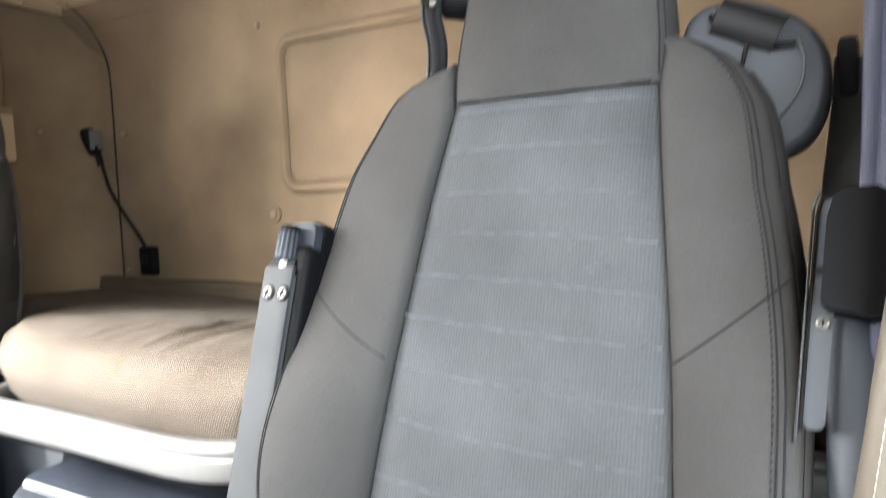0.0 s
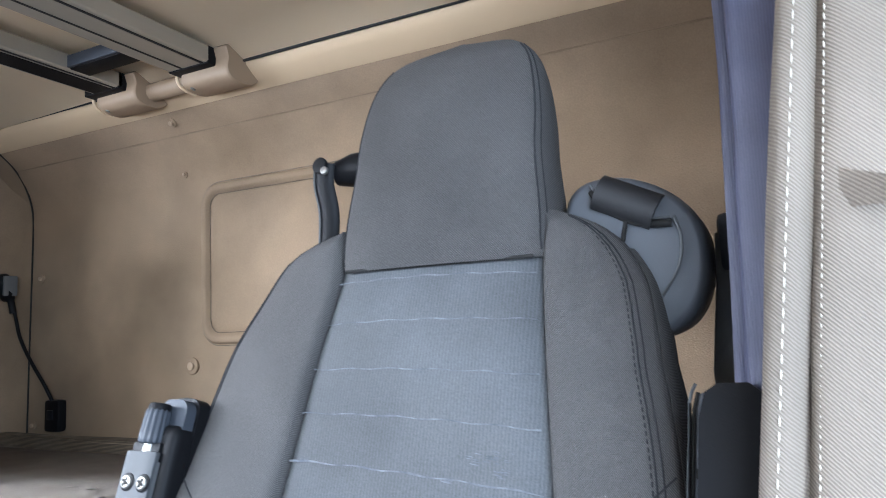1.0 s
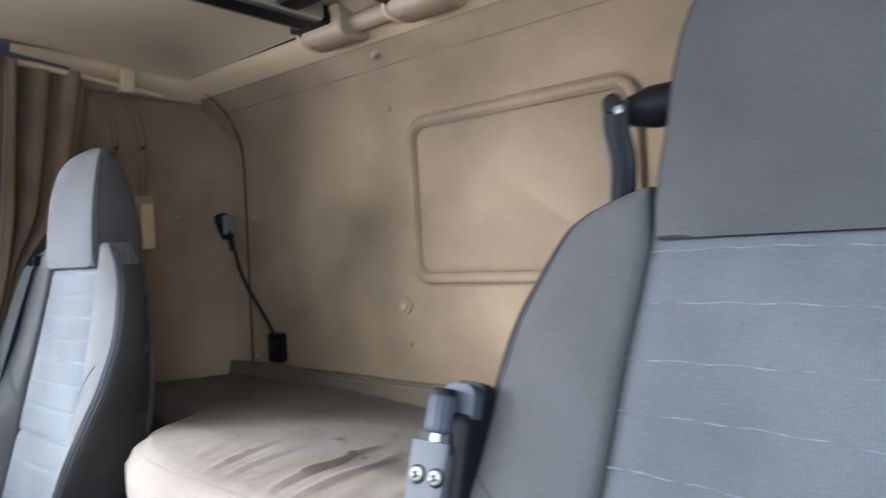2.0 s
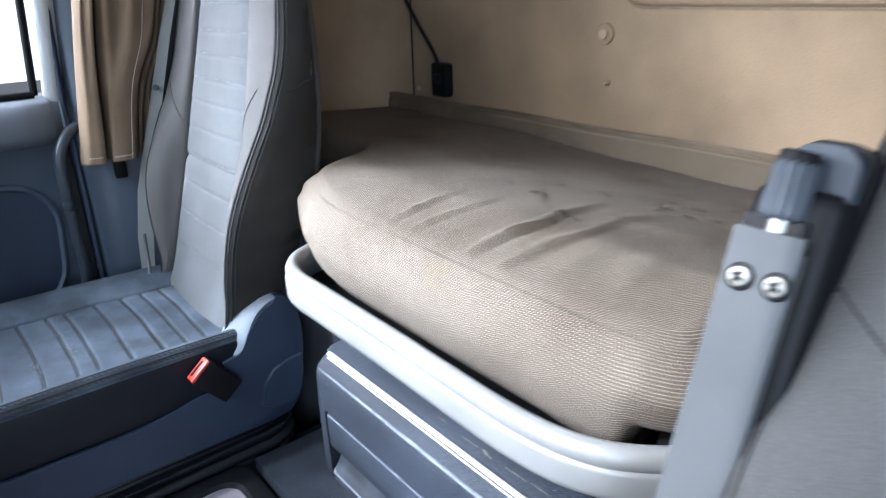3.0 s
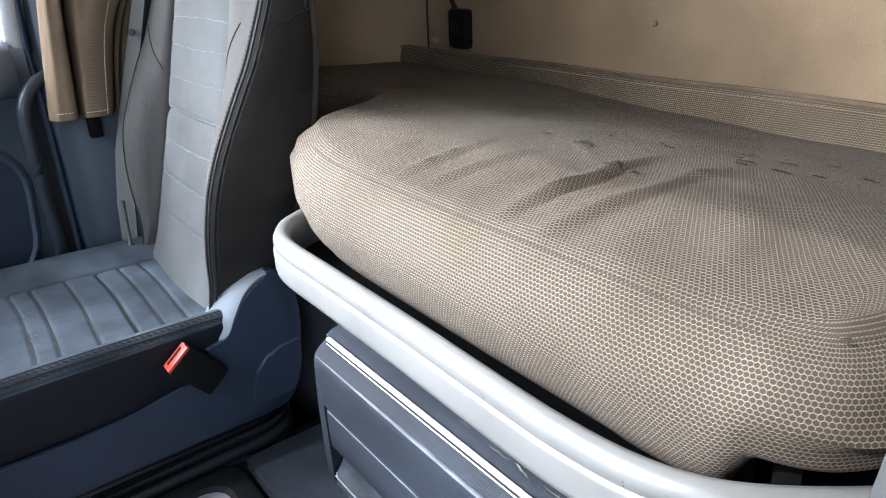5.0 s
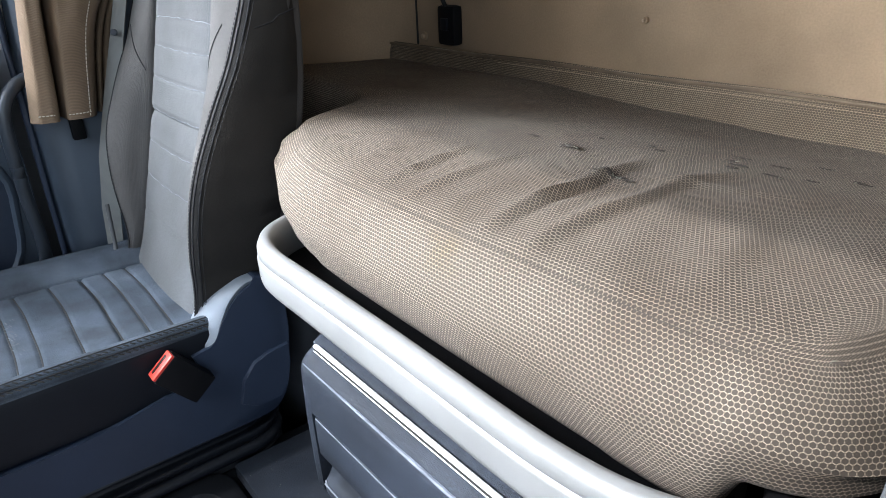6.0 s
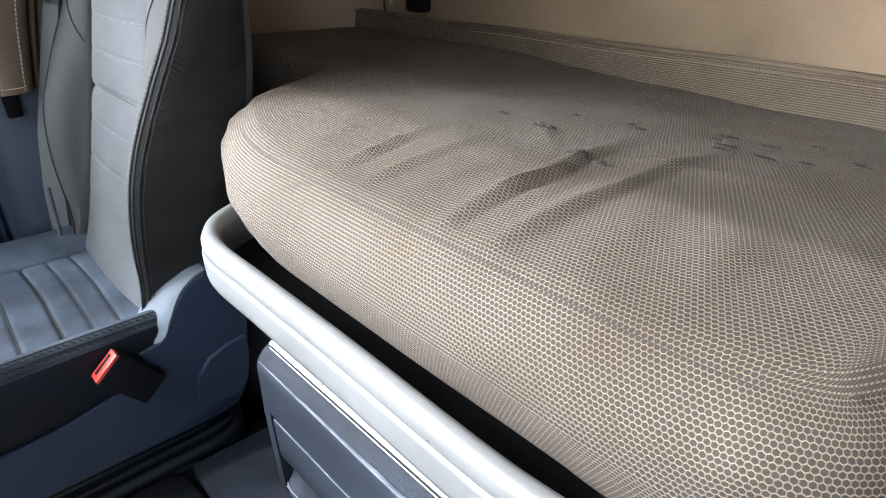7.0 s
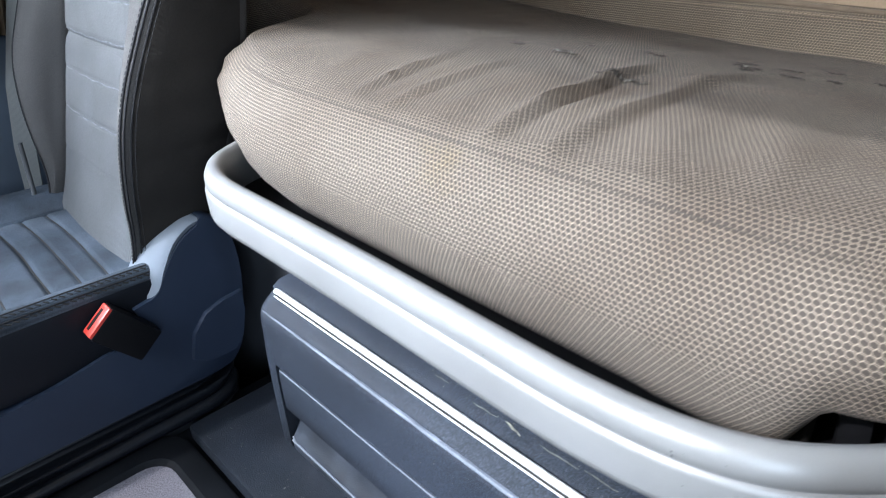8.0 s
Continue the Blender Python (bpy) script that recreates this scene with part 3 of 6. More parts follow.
band2 = [(0.0, 1.590), (0.012, 1.592), (0.050, 1.622), (0.062, 1.640), (0.062, 1.662), (0.0, 1.662)]
loft([[(-1.178 + o, y, z) for o, z in band2] for y in (1.24, 1.15, 1.0, 0.6, 0.2, -0.2)], True, True, bm)
part("trim_band_side", bm, M_TRIM, corner)

bm = bmesh.new()
nx, ny = 36, 30


def ceil_z(u, v):
    """Padded headliner board, thin edge rolled down."""
    e = min(u, 1 - u, v * 0.8, (1 - v) * 1.6)
    roll = -0.022 * math.exp(-e / 0.018)
    return 1.660 + 0.030 * math.sin(math.pi * v) + 0.010 * math.sin(math.pi * u) + roll


under = [[bm.verts.new((-1.10 + 2.06 * i / nx, 1.132 - 1.49 * j / ny, ceil_z(i / nx, j / ny))) for i in range(nx + 1)] for j in range(ny + 1)]
for j in range(ny):
    for i in range(nx):
        bm.faces.new((under[j][i], under[j][i + 1], under[j + 1][i + 1], under[j + 1][i]))
bmesh.ops.solidify(bm, geom=bm.faces[:], thickness=0.014)
headliner = part("ceiling", bm, M_CEIL)
tagged(headliner, "cream padded vinyl headliner board", "ceiling", kind="structure")
# black tube drawn as the shadow line behind the board
part("edge_shadow", tube([(-1.05, 1.134, 1.6455), (0.0, 1.134, 1.6455), (0.93, 1.134, 1.6455)], 0.0034, 8), M_GAP, headliner, "black tube for the shadow gap behind the headliner board")
roof = part("roof_shell", box(XL - 0.03, XR + 0.03, -0.42, YB + 0.03, 1.74, 1.78), M_SHELL, None, "", False)
tagged(roof, "grey cab roof shell above the headliner", "roof", kind="structure")
for ob_name, x0, x1, y0, y1 in (("roof_side", XL - 0.03, XL, -0.42, YB), ("roof_side", XR, XR + 0.03, -0.42, YB), ("roof_rear", XL, XR, YB, YB + 0.03)):
    tagged(part(ob_name, box(x0, x1, y0, y1, 1.655, 1.74), M_SHELL, None, "", False), "grey upper edge of the cab shell", "wall", kind="structure")

# unseen front of the cab: lower wall, header and raked sides round the open view of the windscreen
# header placed where its edge ends the sunlight on the mattress
for ob_name, dims in (("wall_front_added", (XL, XR, -0.98, -0.93, 0.0, 0.95)), ("front_header", (XL, XR, -0.42, -0.36, 1.665, 1.74))):
    tagged(part(ob_name, box(*dims, 0.01), M_SHELL), "plain grey unseen front wall of the cab", "wall", kind="structure")
# raked panels added to keep the sun off both seats
for x0, x1 in ((XL - 0.03, -0.64), (0.24, XR + 0.03)):
    rake = [(-0.98, 0.952), (-0.93, 0.952), (-0.37, 1.663), (-0.42, 1.663)]
    tagged(part("wall_front_added", loft([[(x, y, z) for y, z in rake] for x in (x0, x1)]), M_SHELL, None, "", False), "unseen grey panel beside the windscreen, added to block the sun", "wall", kind="structure")

# driver's door opening: low sill and the post behind it
tagged(part("sill_right", box(XR - 0.02, XR + 0.03, -0.93, 0.52, 0.0, 0.30, 0.012), M_SHELL), "grey door sill on the driver's side", "sill", kind="structure")
tagged(part("post_right", box(0.99, XR + 0.03, 0.52, 0.80, 0.0, 1.66, 0.02), M_SLATE), "slate plastic door post on the driver's side", "door post", kind="structure")

# passenger door: inner panel with ledge, loudspeaker and window
XD = -1.125
door = thing("door_1", (XD, 0.0, 0.0), "closed passenger door with navy lower trim and a window", "door", kind="structure")
bm = bmesh.new()
loft([[(XD + o, -0.92, z), (XD + o, 0.378, z), (XD - 0.07, 0.385, z), (XD - 0.07, -0.92, z)] for z, o in ((0.05, 0), (0.40, 0), (0.74, 0.004), (0.775, 0.012))], True, True, bm)
part("lower_panel", bm, M_DOOR, door, "navy grained lower door trim")
bm = bmesh.new()
ledge = [(0.0, 0.772), (0.035, 0.780), (0.052, 0.800), (0.055, 0.835), (0.045, 0.858), (0.020, 0.868), (-0.06, 0.872), (-0.06, 0.772)]
loft([[(XD + o * k, y, z) for o, z in ledge] for y, k in ((-0.92, 1), (0.30, 1), (0.345, 0.9), (0.375, 0.5))], True, True, bm)
# ledge coloured pale to carry the window light on its top
part("window_ledge", bm, M_LEDGE, door, "padded ledge under the window, slate paled for the light on it")
part("frame_post", tube([(XD - 0.03, 0.395, 0.86), (XD - 0.02, 0.420, 1.10), (XD + 0.0, 0.455, 1.62)], 0.030, 10, True, 0.7), M_FRAME, door, "slate grey window post")
part("window_seal", tube([(XD - 0.01, 0.356, 0.875), (XD - 0.005, 0.374, 1.10), (XD + 0.01, 0.405, 1.60)], 0.008, 8), M_BLACK, door, "black rubber window seal")
part("window_seal", tube([(XD - 0.012, -0.90, 0.876), (XD - 0.010, 0.356, 0.876)], 0.008, 8), M_BLACK, door, "black rubber window seal")
part("frame_top", box(XD - 0.06, XD + 0.02, -0.92, 0.45, 1.60, 1.67, 0.015), M_FRAME, door)
part("frame_front", box(XD - 0.06, XD + 0.02, -0.93, -0.80, 0.87, 1.62, 0.015), M_FRAME, door)
pane = part("pane", box(XD - 0.035, XD - 0.030, -0.85, 0.40, 0.86, 1.61), M_GLASS, door, "clear window pane", False)
pane.visible_shadow = False
bm = bmesh.new()
rings = []
for inset, rise in ((0, 0.0), (0.003, 0.007), (0.009, 0.009), (0.014, 0.005), (0.016, 0.001)):
    r = rounded_rect(-0.18 + inset, 0.347 - inset, 0.40 + inset, 0.705 - inset, 0.11 - inset)
    rings.append([(XD + 0.004 + rise, y + 0.10 * (z - 0.55), z) for y, z in r])
loft(rings, False, True, bm)
part("speaker_rim", bm, M_DOOR, door, "raised navy loudspeaker rim")
bm = bmesh.new()
r = rounded_rect(-0.165, 0.332, 0.415, 0.690, 0.095)
loft([[(XD + 0.002, y + 0.10 * (z - 0.55), z) for y, z in r], [(XD + 0.006, y + 0.10 * (z - 0.55), z) for y, z in r]], True, True, bm)
part("speaker_grille", bm, M_NAVY, door, "dark loudspeaker grille")
tagged(part("door_lower_shell", box(XD - 0.09, XD - 0.071, -0.95, 0.80, -0.3, 0.87), M_SHELL, None, "", False), "grey outer skin of the passenger side", "wall", kind="structure")

# door post on the passenger side, with grab rail
post = part("post_left", loft([[(max(x - slim, -1.21), y + lean, z) for x, y in ((-1.115, 0.405), (-1.085, 0.425), (-1.075, 0.46), (-1.08, 0.60), (-1.09, 0.76), (-1.21, 0.76), (-1.21, 0.405))] for z, lean, slim in ((0.0, -0.01, 0), (0.45, 0.0, 0), (0.78, 0.0, 0), (0.84, 0.002, 0.035), (1.2, 0.02, 0.035), (1.66, 0.05, 0.035))]), M_DOOR)
tagged(post, "navy plastic door post behind the passenger door", "door post", kind="structure")
part("seal", tube([(-1.108, 0.398, 0.05), (-1.108, 0.402, 0.78), (-1.128, 0.405, 0.86), (-1.128, 0.45, 1.62)], 0.006, 8), M_NAVY, post, "black rubber door seal")
grab = thing("grab_rail", (-1.12, 0.36, 0.5), "bent black tubular grab rail beside the door", "grab rail")
line = smooth_line([(-1.095, 0.357, 0.43), (-1.070, 0.364, 0.50), (-1.066, 0.360, 0.62), (-1.066, 0.362, 0.73), (-1.068, 0.372, 0.773), (-1.075, 0.395, 0.800), (-1.09, 0.422, 0.810)], 6)
part("tube", tube(line, 0.0118, 14), M_TUBE, grab)
part("foot", disc((-1.10, 0.345, 0.425), (0.6, 0, 1), 0.020, 0.012), M_BLACK, grab)


# ---- bunk ----
RAIL = smooth_line([(-1.17, 0.790, 0), (-0.62, 0.787, 0), (-0.495, 0.750, 0), (-0.456, 0.690, 0), (-0.440, 0.620, 0), (-0.426, 0.580, 0), (-0.405, 0.552, 0), (-0.372, 0.533, 0), (-0.330, 0.526, 0), (-0.25, 0.526, 0), (-0.10, 0.526, 0), (0.06, 0.5235, 0), (0.115, 0.525, 0), (0.155, 0.530, 0), (0.187, 0.540, 0), (0.214, 0.556, 0), (0.245, 0.586, 0), (0.29, 0.640, 0), (0.35, 0.710, 0), (0.43, 0.770, 0), (0.55, 0.80, 0), (1.02, 0.805, 0)], 10)
bunk = thing("bunk", (0, 0.9, 0.22), "silver aluminium edged bunk frame along the rear wall", "bunk")
prof = [(0.006, 0.6225), (0.0125, 0.6265), (0.0136, 0.6325), (0.0138, 0.654), (0.0128, 0.6572), (0.0104, 0.6588), (0.0124, 0.6612), (0.0122, 0.6690), (0.0088, 0.6760), (0.002, 0.680), (-0.004, 0.6785), (-0.0085, 0.673), (-0.0100, 0.664), (-0.0105, 0.632), (-0.007, 0.624)]
part("edge_rail", sweep(RAIL, prof), M_RAIL, bunk, "silver anodised aluminium edge rail, lightly scuffed")
random.seed(3)
bm = bmesh.new()
for k in range(46):
    p = RAIL[random.randrange(60, 160)]
    z, r = random.choice((random.uniform(0.626, 0.632), random.uniform(0.634, 0.655), random.uniform(0.662, 0.669))), random.uniform(0.0003, 0.0008)
    bmesh.ops.create_icosphere(bm, subdivisions=1, radius=r, matrix=Matrix.Translation((p.x + random.uniform(-0.004, 0.004), p.y - 0.0130, z)))
tagged(part("rail_chips", bm, M_STEEL, bunk, "small dark chips in the rail"), kind="stuff")
bm = bmesh.new()
deck = [(p.x, p.y) for p in RAIL[::4]] + [(1.02, 1.285), (-1.17, 1.285)]
loft([[(x, y + 0.010, 0.606) for x, y in deck], [(x, y + 0.010, 0.630) for x, y in deck]], True, True, bm)
part("bunk_board", bm, M_BLACK, bunk, "black bunk base board", False)
for x0, x1, y0 in ((-1.17, -0.45, 0.69), (0.42, 1.02, 0.83)):
    part("side_box", box(x0, x1, y0, 1.285, 0.002, 0.605, 0.01), M_GUIDE, bunk, "navy storage box under the bunk")

FRONT = [(-1.18, 0.818), (-0.86, 0.817), (-0.72, 0.812), (-0.650, 0.797), (-0.605, 0.765), (-0.575, 0.715), (-0.548, 0.662), (-0.514, 0.618), (-0.46, 0.590), (-0.40, 0.567), (-0.345, 0.555), (-0.28, 0.549), (-0.10, 0.547), (0.06, 0.547), (0.14, 0.548), (0.19, 0.551), (0.230, 0.558), (0.262, 0.576), (0.283, 0.608), (0.304, 0.660), (0.350, 0.733), (0.42, 0.79), (0.55, 0.822), (1.03, 0.825)]


def crease(x, y, x0, y0, x1, y1, width, height):
    """Height at (x, y) of one fold of cloth that runs from one place to another."""
    dx, dy = x1 - x0, y1 - y0
    l2 = dx * dx + dy * dy
    t = ((x - x0) * dx + (y - y0) * dy) / l2
    off = ((x - x0) * dy - (y - y0) * dx) / math.sqrt(l2)
    along = math.exp(-abs((t - 0.5) / 0.40) ** 2.6)
    return height * along * (math.exp(-(off / width) ** 2) - 0.38 * math.exp(-((off - 1.5 * width) / (1.1 * width)) ** 2))


FOLDS = [(-0.038, 0.545, -0.062, 0.850, 0.0085, 0.0078), (0.010, 0.555, 0.012, 0.83, 0.0085, 0.0050), (-0.196, 0.570, -0.236, 0.770, 0.0060, 0.0046), (-0.152, 0.575, -0.164, 0.770, 0.0060, 0.0048), (-0.018, 0.63, -0.040, 0.80, 0.006, 0.0030),
         (0.0, 0.76, 0.03, 0.90, 0.013, 0.0040), (-0.27, 0.61, -0.30, 0.70, 0.010, 0.0016), (-0.41, 0.62, -0.36, 0.72, 0.012, 0.0016), (-0.105, 0.60, -0.100, 0.70, 0.007, 0.0018), (-0.175, 0.61, -0.190, 0.73, 0.004, 0.0014),
         (0.075, 0.60, 0.060, 0.72, 0.013, 0.0030), (-0.080, 0.765, -0.200, 0.86, 0.010, 0.0022), (-0.035, 0.790, 0.10, 0.840, 0.010, 0.0028), (0.15, 0.60, 0.12, 0.74, 0.016, 0.0026)]
EDGE = 0.048
TOP = [(0.0, 0.7762), (0.03, 0.7797), (0.10, 0.7820), (0.22, 0.7790), (0.34, 0.768), (0.46, 0.754), (0.58, 0.742), (0.68, 0.733), (0.76, 0.727)]


def mattress_top(x, y):
    """Height of the cloth on top of the mattress."""
    back = max(0.0, y - 0.598) * (0.76 / 0.670)
    z = spline_table(TOP, back)
    z += sum(crease(x, y, *f) for f in FOLDS)
    far = max(0.0, min(1.0, (y - 0.85) / 0.38))
    z -= far * (0.016 - 0.022 * max(0.0, min(1.0, (-0.15 - x) / 0.5)))
    z -= 0.005 * math.exp(-((x + 0.030) / 0.030) ** 2 - ((y - 0.735) / 0.040) ** 2)
    z += 0.004 * noise.noise((x * 4, y * 4, 1.7)) + 0.0016 * noise.noise((x * 16, y * 12, 4.2)) + 0.0010 * noise.noise((x * 48, y * 14, 7.1))
    return z


def build_mattress():
    """Cloth drawn over a foam block: a rounded front that follows the rail, then the creased top."""
    bm = bmesh.new()
    uvl = bm.loops.layers.uv.new("UVMap")
    raw = smooth_line([(x, y, 0) for x, y in FRONT], 24)
    pts, gap = [raw[0]], 0.0
    for p, q in zip(raw, raw[1:]):
        gap += (q - p).length
        if gap > (0.006 if -0.70 < q.x < 0.36 else 0.03):
            pts.append(q)
            gap = 0.0
    arcs = [0.0]
    for p, q in zip(pts, pts[1:]):
        arcs.append(arcs[-1] + (q - p).length)
    mid = min(range(len(pts)), key=lambda i: abs(pts[i].x + 0.1))
    grid, us, vs = [], [], []
    n_top = 84
    for i, p in enumerate(pts):
        d = pts[min(i + 1, len(pts) - 1)] - pts[max(i - 1, 0)]
        n = Vector((-d.y, d.x, 0)).normalized()
        x = p.x
        side = min(1.0, 1.6 * max(0.0, 1 - n.y) ** 0.5)
        under = 0.024 * side + 0.010 * min(1.0, max(0.0, (-0.36 - x) / 0.10)) + 0.008 * min(1.0, max(0.0, (x - 0.12) / 0.10))
        up = min(1.0, max(0.0, (x - 0.190) / 0.028)) * min(1.0, max(0.0, (0.33 - x) / 0.04))
        lift = 0.050 * up * up * (3 - 2 * up)
        tuck = min(1.0, max(0.0, (x + 0.46) / 0.12)) * (1 - 0.5 * min(1.0, max(0.0, (x - 0.10) / 0.08)))
        wave = 0.0025 * noise.noise((x * 7, p.y * 7, 0.5)) + 0.0035 * side * noise.noise((x * 3, p.y * 30, 2.5))
        end = min(1.0, (x + 1.19) / 0.05, (1.04 - x) / 0.05)
        rows = [(0.034, 0.632), (0.016, 0.641), (0.008, 0.655), (0.0055, 0.664), (0.0035, 0.672), (0.001, 0.690), (0.0, 0.705), (0.001, 0.720), (0.0045, 0.734), (0.010, 0.746), (0.0175, 0.757), (0.0265, 0.7653), (0.037, 0.7717)]
        prof = []
        for o, z in rows:
            z += lift * (0.7717 - z) / 0.1397
            ripple = 0.0036 * side * math.sin(z * 210 + 9 * p.y)
            o += tuck * 0.018 * max(0.0, (0.706 - z) / 0.074)
            o += under * max(0.0, (0.735 - z) / 0.103) ** 1.3 - (wave + ripple) * math.sin(math.pi * min(1, (z - 0.63) / 0.16))
            prof.append(Vector((x + n.x * o, p.y + n.y * o, z)))
        inner = p + n * EDGE
        last = Vector((x, 1.268, 0))
        for k in range(n_top):
            t = k / (n_top - 1)
            q = inner.lerp(last, 0.62 * t + 0.38 * t * t)
            prof.append(Vector((q.x, q.y, mattress_top(q.x, q.y))))
        prof += [Vector((x, 1.274, prof[-1].z - 0.02)), Vector((x, 1.276, 0.66)), Vector((x, 1.27, 0.632))]
        for q in prof:
            q.z = 0.632 + (q.z - 0.632) * (0.75 + 0.25 * math.sqrt(max(0.0, end)))
        grid.append([bm.verts.new(q) for q in prof])
        # layout: along the cloth round the front edge, straight back on top
        bend = (arcs[i] - arcs[mid]) - (x - pts[mid].x)
        us.append([q.x + bend * (1.0 if k < 13 else max(0.0, 1 - (k - 13) / 30)) if k >= 13 else x + bend for k, q in enumerate(prof)])
        v, row = 0.0, [0.0]
        for q, r in zip(prof, prof[1:]):
            v += math.hypot(r.x - q.x, r.y - q.y, r.z - q.z)
            row.append(v)
        vs.append([r - row[12] for r in row])
    for i in range(len(grid) - 1):
        for k in range(len(grid[i]) - 1):
            f = bm.faces.new((grid[i][k], grid[i + 1][k], grid[i + 1][k + 1], grid[i][k + 1]))
            for loop, (a, b) in zip(f.loops, ((i, k), (i + 1, k), (i + 1, k + 1), (i, k + 1))):
                loop[uvl].uv = (us[a][b], vs[a][b])
    bm.faces.new(grid[0][::-1])
    bm.faces.new(grid[-1])
    for i in range(len(grid) - 1):
        bm.faces.new((grid[i][0], grid[i][-1], grid[i + 1][-1], grid[i + 1][0]))
    return bm


mattress = part("mattress", build_mattress(), M_MATTRESS)
tagged(mattress, "worn beige honeycomb mesh mattress, creased and soiled, on the bunk", "mattress")


# seam along the mattress edge, burn holes and a stain
line = []
edge = [p for p in smooth_line([(x, y, 0) for x, y in FRONT], 8) if -0.43 < p.x < 0.285]
for i, p in enumerate(edge):
    d = edge[min(i + 1, len(edge) - 1)] - edge[max(i - 1, 0)]
    n = Vector((-d.y, d.x, 0)).normalized()
    line.append(p + n * (0.0322 + 0.0008 * math.sin(i * 0.23)) + Vector((0, 0, 0.7692)))
part("edge_seam", tube(line, 0.00035, 5), M_SOIL, mattress, "thin brown edge seam")


def frayed_hole(cx, cy, long, wide, count):
    """A worn place in the cloth: short torn threads lying across one another."""
    dark, pale = bmesh.new(), bmesh.new()
    for k in range(count):
        r, a = math.sqrt(random.random()), random.uniform(0, 2 * math.pi)
        x, y = cx + long * r * math.cos(a), cy + wide * r * math.sin(a)
        turn, half = random.gauss(0.3, 0.7), random.uniform(0.0010, 0.0032)
        line = []
        for h in (-1, 0, 1):
            px, py = x + h * half * math.cos(turn), y + h * half * math.sin(turn)
            line.append((px, py, mattress_top(px, py) + (0.0008 if h else 0.0013)))
        tube(line, [0.0003, random.uniform(0.0006, 0.0011), 0.0003], 4, True, 0.6, (0, 0, 1), dark if k % 12 else pale)
    hole = part("frayed_hole", dark, M_SOIL, mattress, "small dark frayed hole")
    part("torn_threads", pale, M_TAPE, hole, "pale torn threads")


random.seed(21)
for cx, cy, long, wide, count in ((-0.046, 0.768, 0.026, 0.0032, 70), (-0.144, 0.815, 0.012, 0.006, 50), (-0.220, 0.834, 0.010, 0.003, 14), (-0.088, 0.905, 0.006, 0.003, 14), (0.0, 0.92, 0.010, 0.004, 36), (0.006, 0.898, 0.006, 0.004, 22),
                                  (0.045, 0.908, 0.011, 0.003, 26), (-0.02, 0.945, 0.008, 0.002, 12), (0.075, 0.93, 0.007, 0.003, 14), (-0.17, 0.90, 0.006, 0.003, 10), (-0.031, 0.984, 0.010, 0.004, 26), (0.019, 0.976, 0.012, 0.003, 24), (0.044, 1.036, 0.009, 0.003, 14), (-0.107, 0.919, 0.006, 0.003, 10), (0.10, 0.985, 0.010, 0.004, 18), (0.243, 0.597, 0.004, 0.002, 3)):
    frayed_hole(cx, cy, long, wide, int(count * 1.7))

# strap end between mattress corner and rail
bm = bmesh.new()
join(bm, box(-0.009, 0.009, -0.002, 0.002, 0, 0.040, 0.0015), Matrix.Translation((0.222, 0.612, 0.632)) @ Matrix.Rotation(radians(32), 4, "Z") @ Matrix.Rotation(radians(-14), 4, "X"))
tab = bmesh.new()
rows = []
for i in range(9):
    t = i / 8
    x, y = 0.184 + 0.018 * t, 0.582 + 0.020 * t + 0.003 * math.sin(t * 5)
    rows.append([(x, y + dy, z) for dy, z in ((0.0, 0.634), (-0.004, 0.655), (-0.003, 0.672), (0.004, 0.690 - 0.004 * t), (0.010, 0.680), (0.008, 0.634))])
loft(rows, True, True, tab)
part("folded_corner", tab, M_SEAT_SIDE, mattress, "grey-brown folded cloth at the lower corner")
pad = part("mattress_strap", bm, M_BLACK)
tagged(pad, "black strap end between mattress and rail", "strap")

# drawer unit under the bunk
unit = thing("drawer_unit", (-0.05, 0.70, 0.245), "charcoal plastic drawer unit under the bunk, scuffed", "drawer unit")
UX0, UX1 = -0.408, 0.29
bm = bmesh.new()
side = [(0.610, 0.245), (0.597, 0.30), (0.592, 0.47), (0.589, 0.4965), (0.60, 0.503), (0.66, 0.506), (0.79, 0.508), (0.79, 0.245)]
loft([[(x, y, z) for y, z in side] for x in (UX0 + 0.004, -0.2, 0, 0.15, UX1 - 0.004)], True, True, bm)
part("housing", bm, M_BOX, unit, "charcoal grained drawer housing with scratches")
PX0, PX1 = -0.376, 0.247


def drawer_face(recess):
    """Front of the drawer from the foot to the trim; recess sinks the grip field."""
    if recess:
        mid = [(0.5625, 0.2640), (0.582, 0.2645), (0.582, 0.4035), (0.5610, 0.4040)]
    else:
        mid = [(0.5625, 0.2640), (0.5615, 0.30), (0.5600, 0.38), (0.5600, 0.4040)]
    return [(0.590, 0.250), (0.574, 0.252)] + mid + [(0.5610, 0.440), (0.5620, 0.468), (0.5645, 0.4755), (0.5720, 0.4830), (0.590, 0.4945)]


bm = bmesh.new()
stations = ((UX0, 0.014, 0), (UX0 + 0.003, 0.006, 0), (UX0 + 0.009, 0.0015, 0), (UX0 + 0.016, 0.0, 0), (PX0 - 0.001, 0, 0), (PX0, 0, 1), (-0.2, 0, 1), (0.0, 0, 1), (PX1, 0, 1), (PX1 + 0.001, 0, 0), (UX1 - 0.010, 0, 0), (UX1, 0.012, 0))
loft([[(x, y + d, z) for y, z in drawer_face(r)] for x, d, r in stations], True, True, bm)
front = part("drawer_front", bm, M_BOX, unit, "charcoal drawer front with a pale worn top edge")
line, radii = [], []
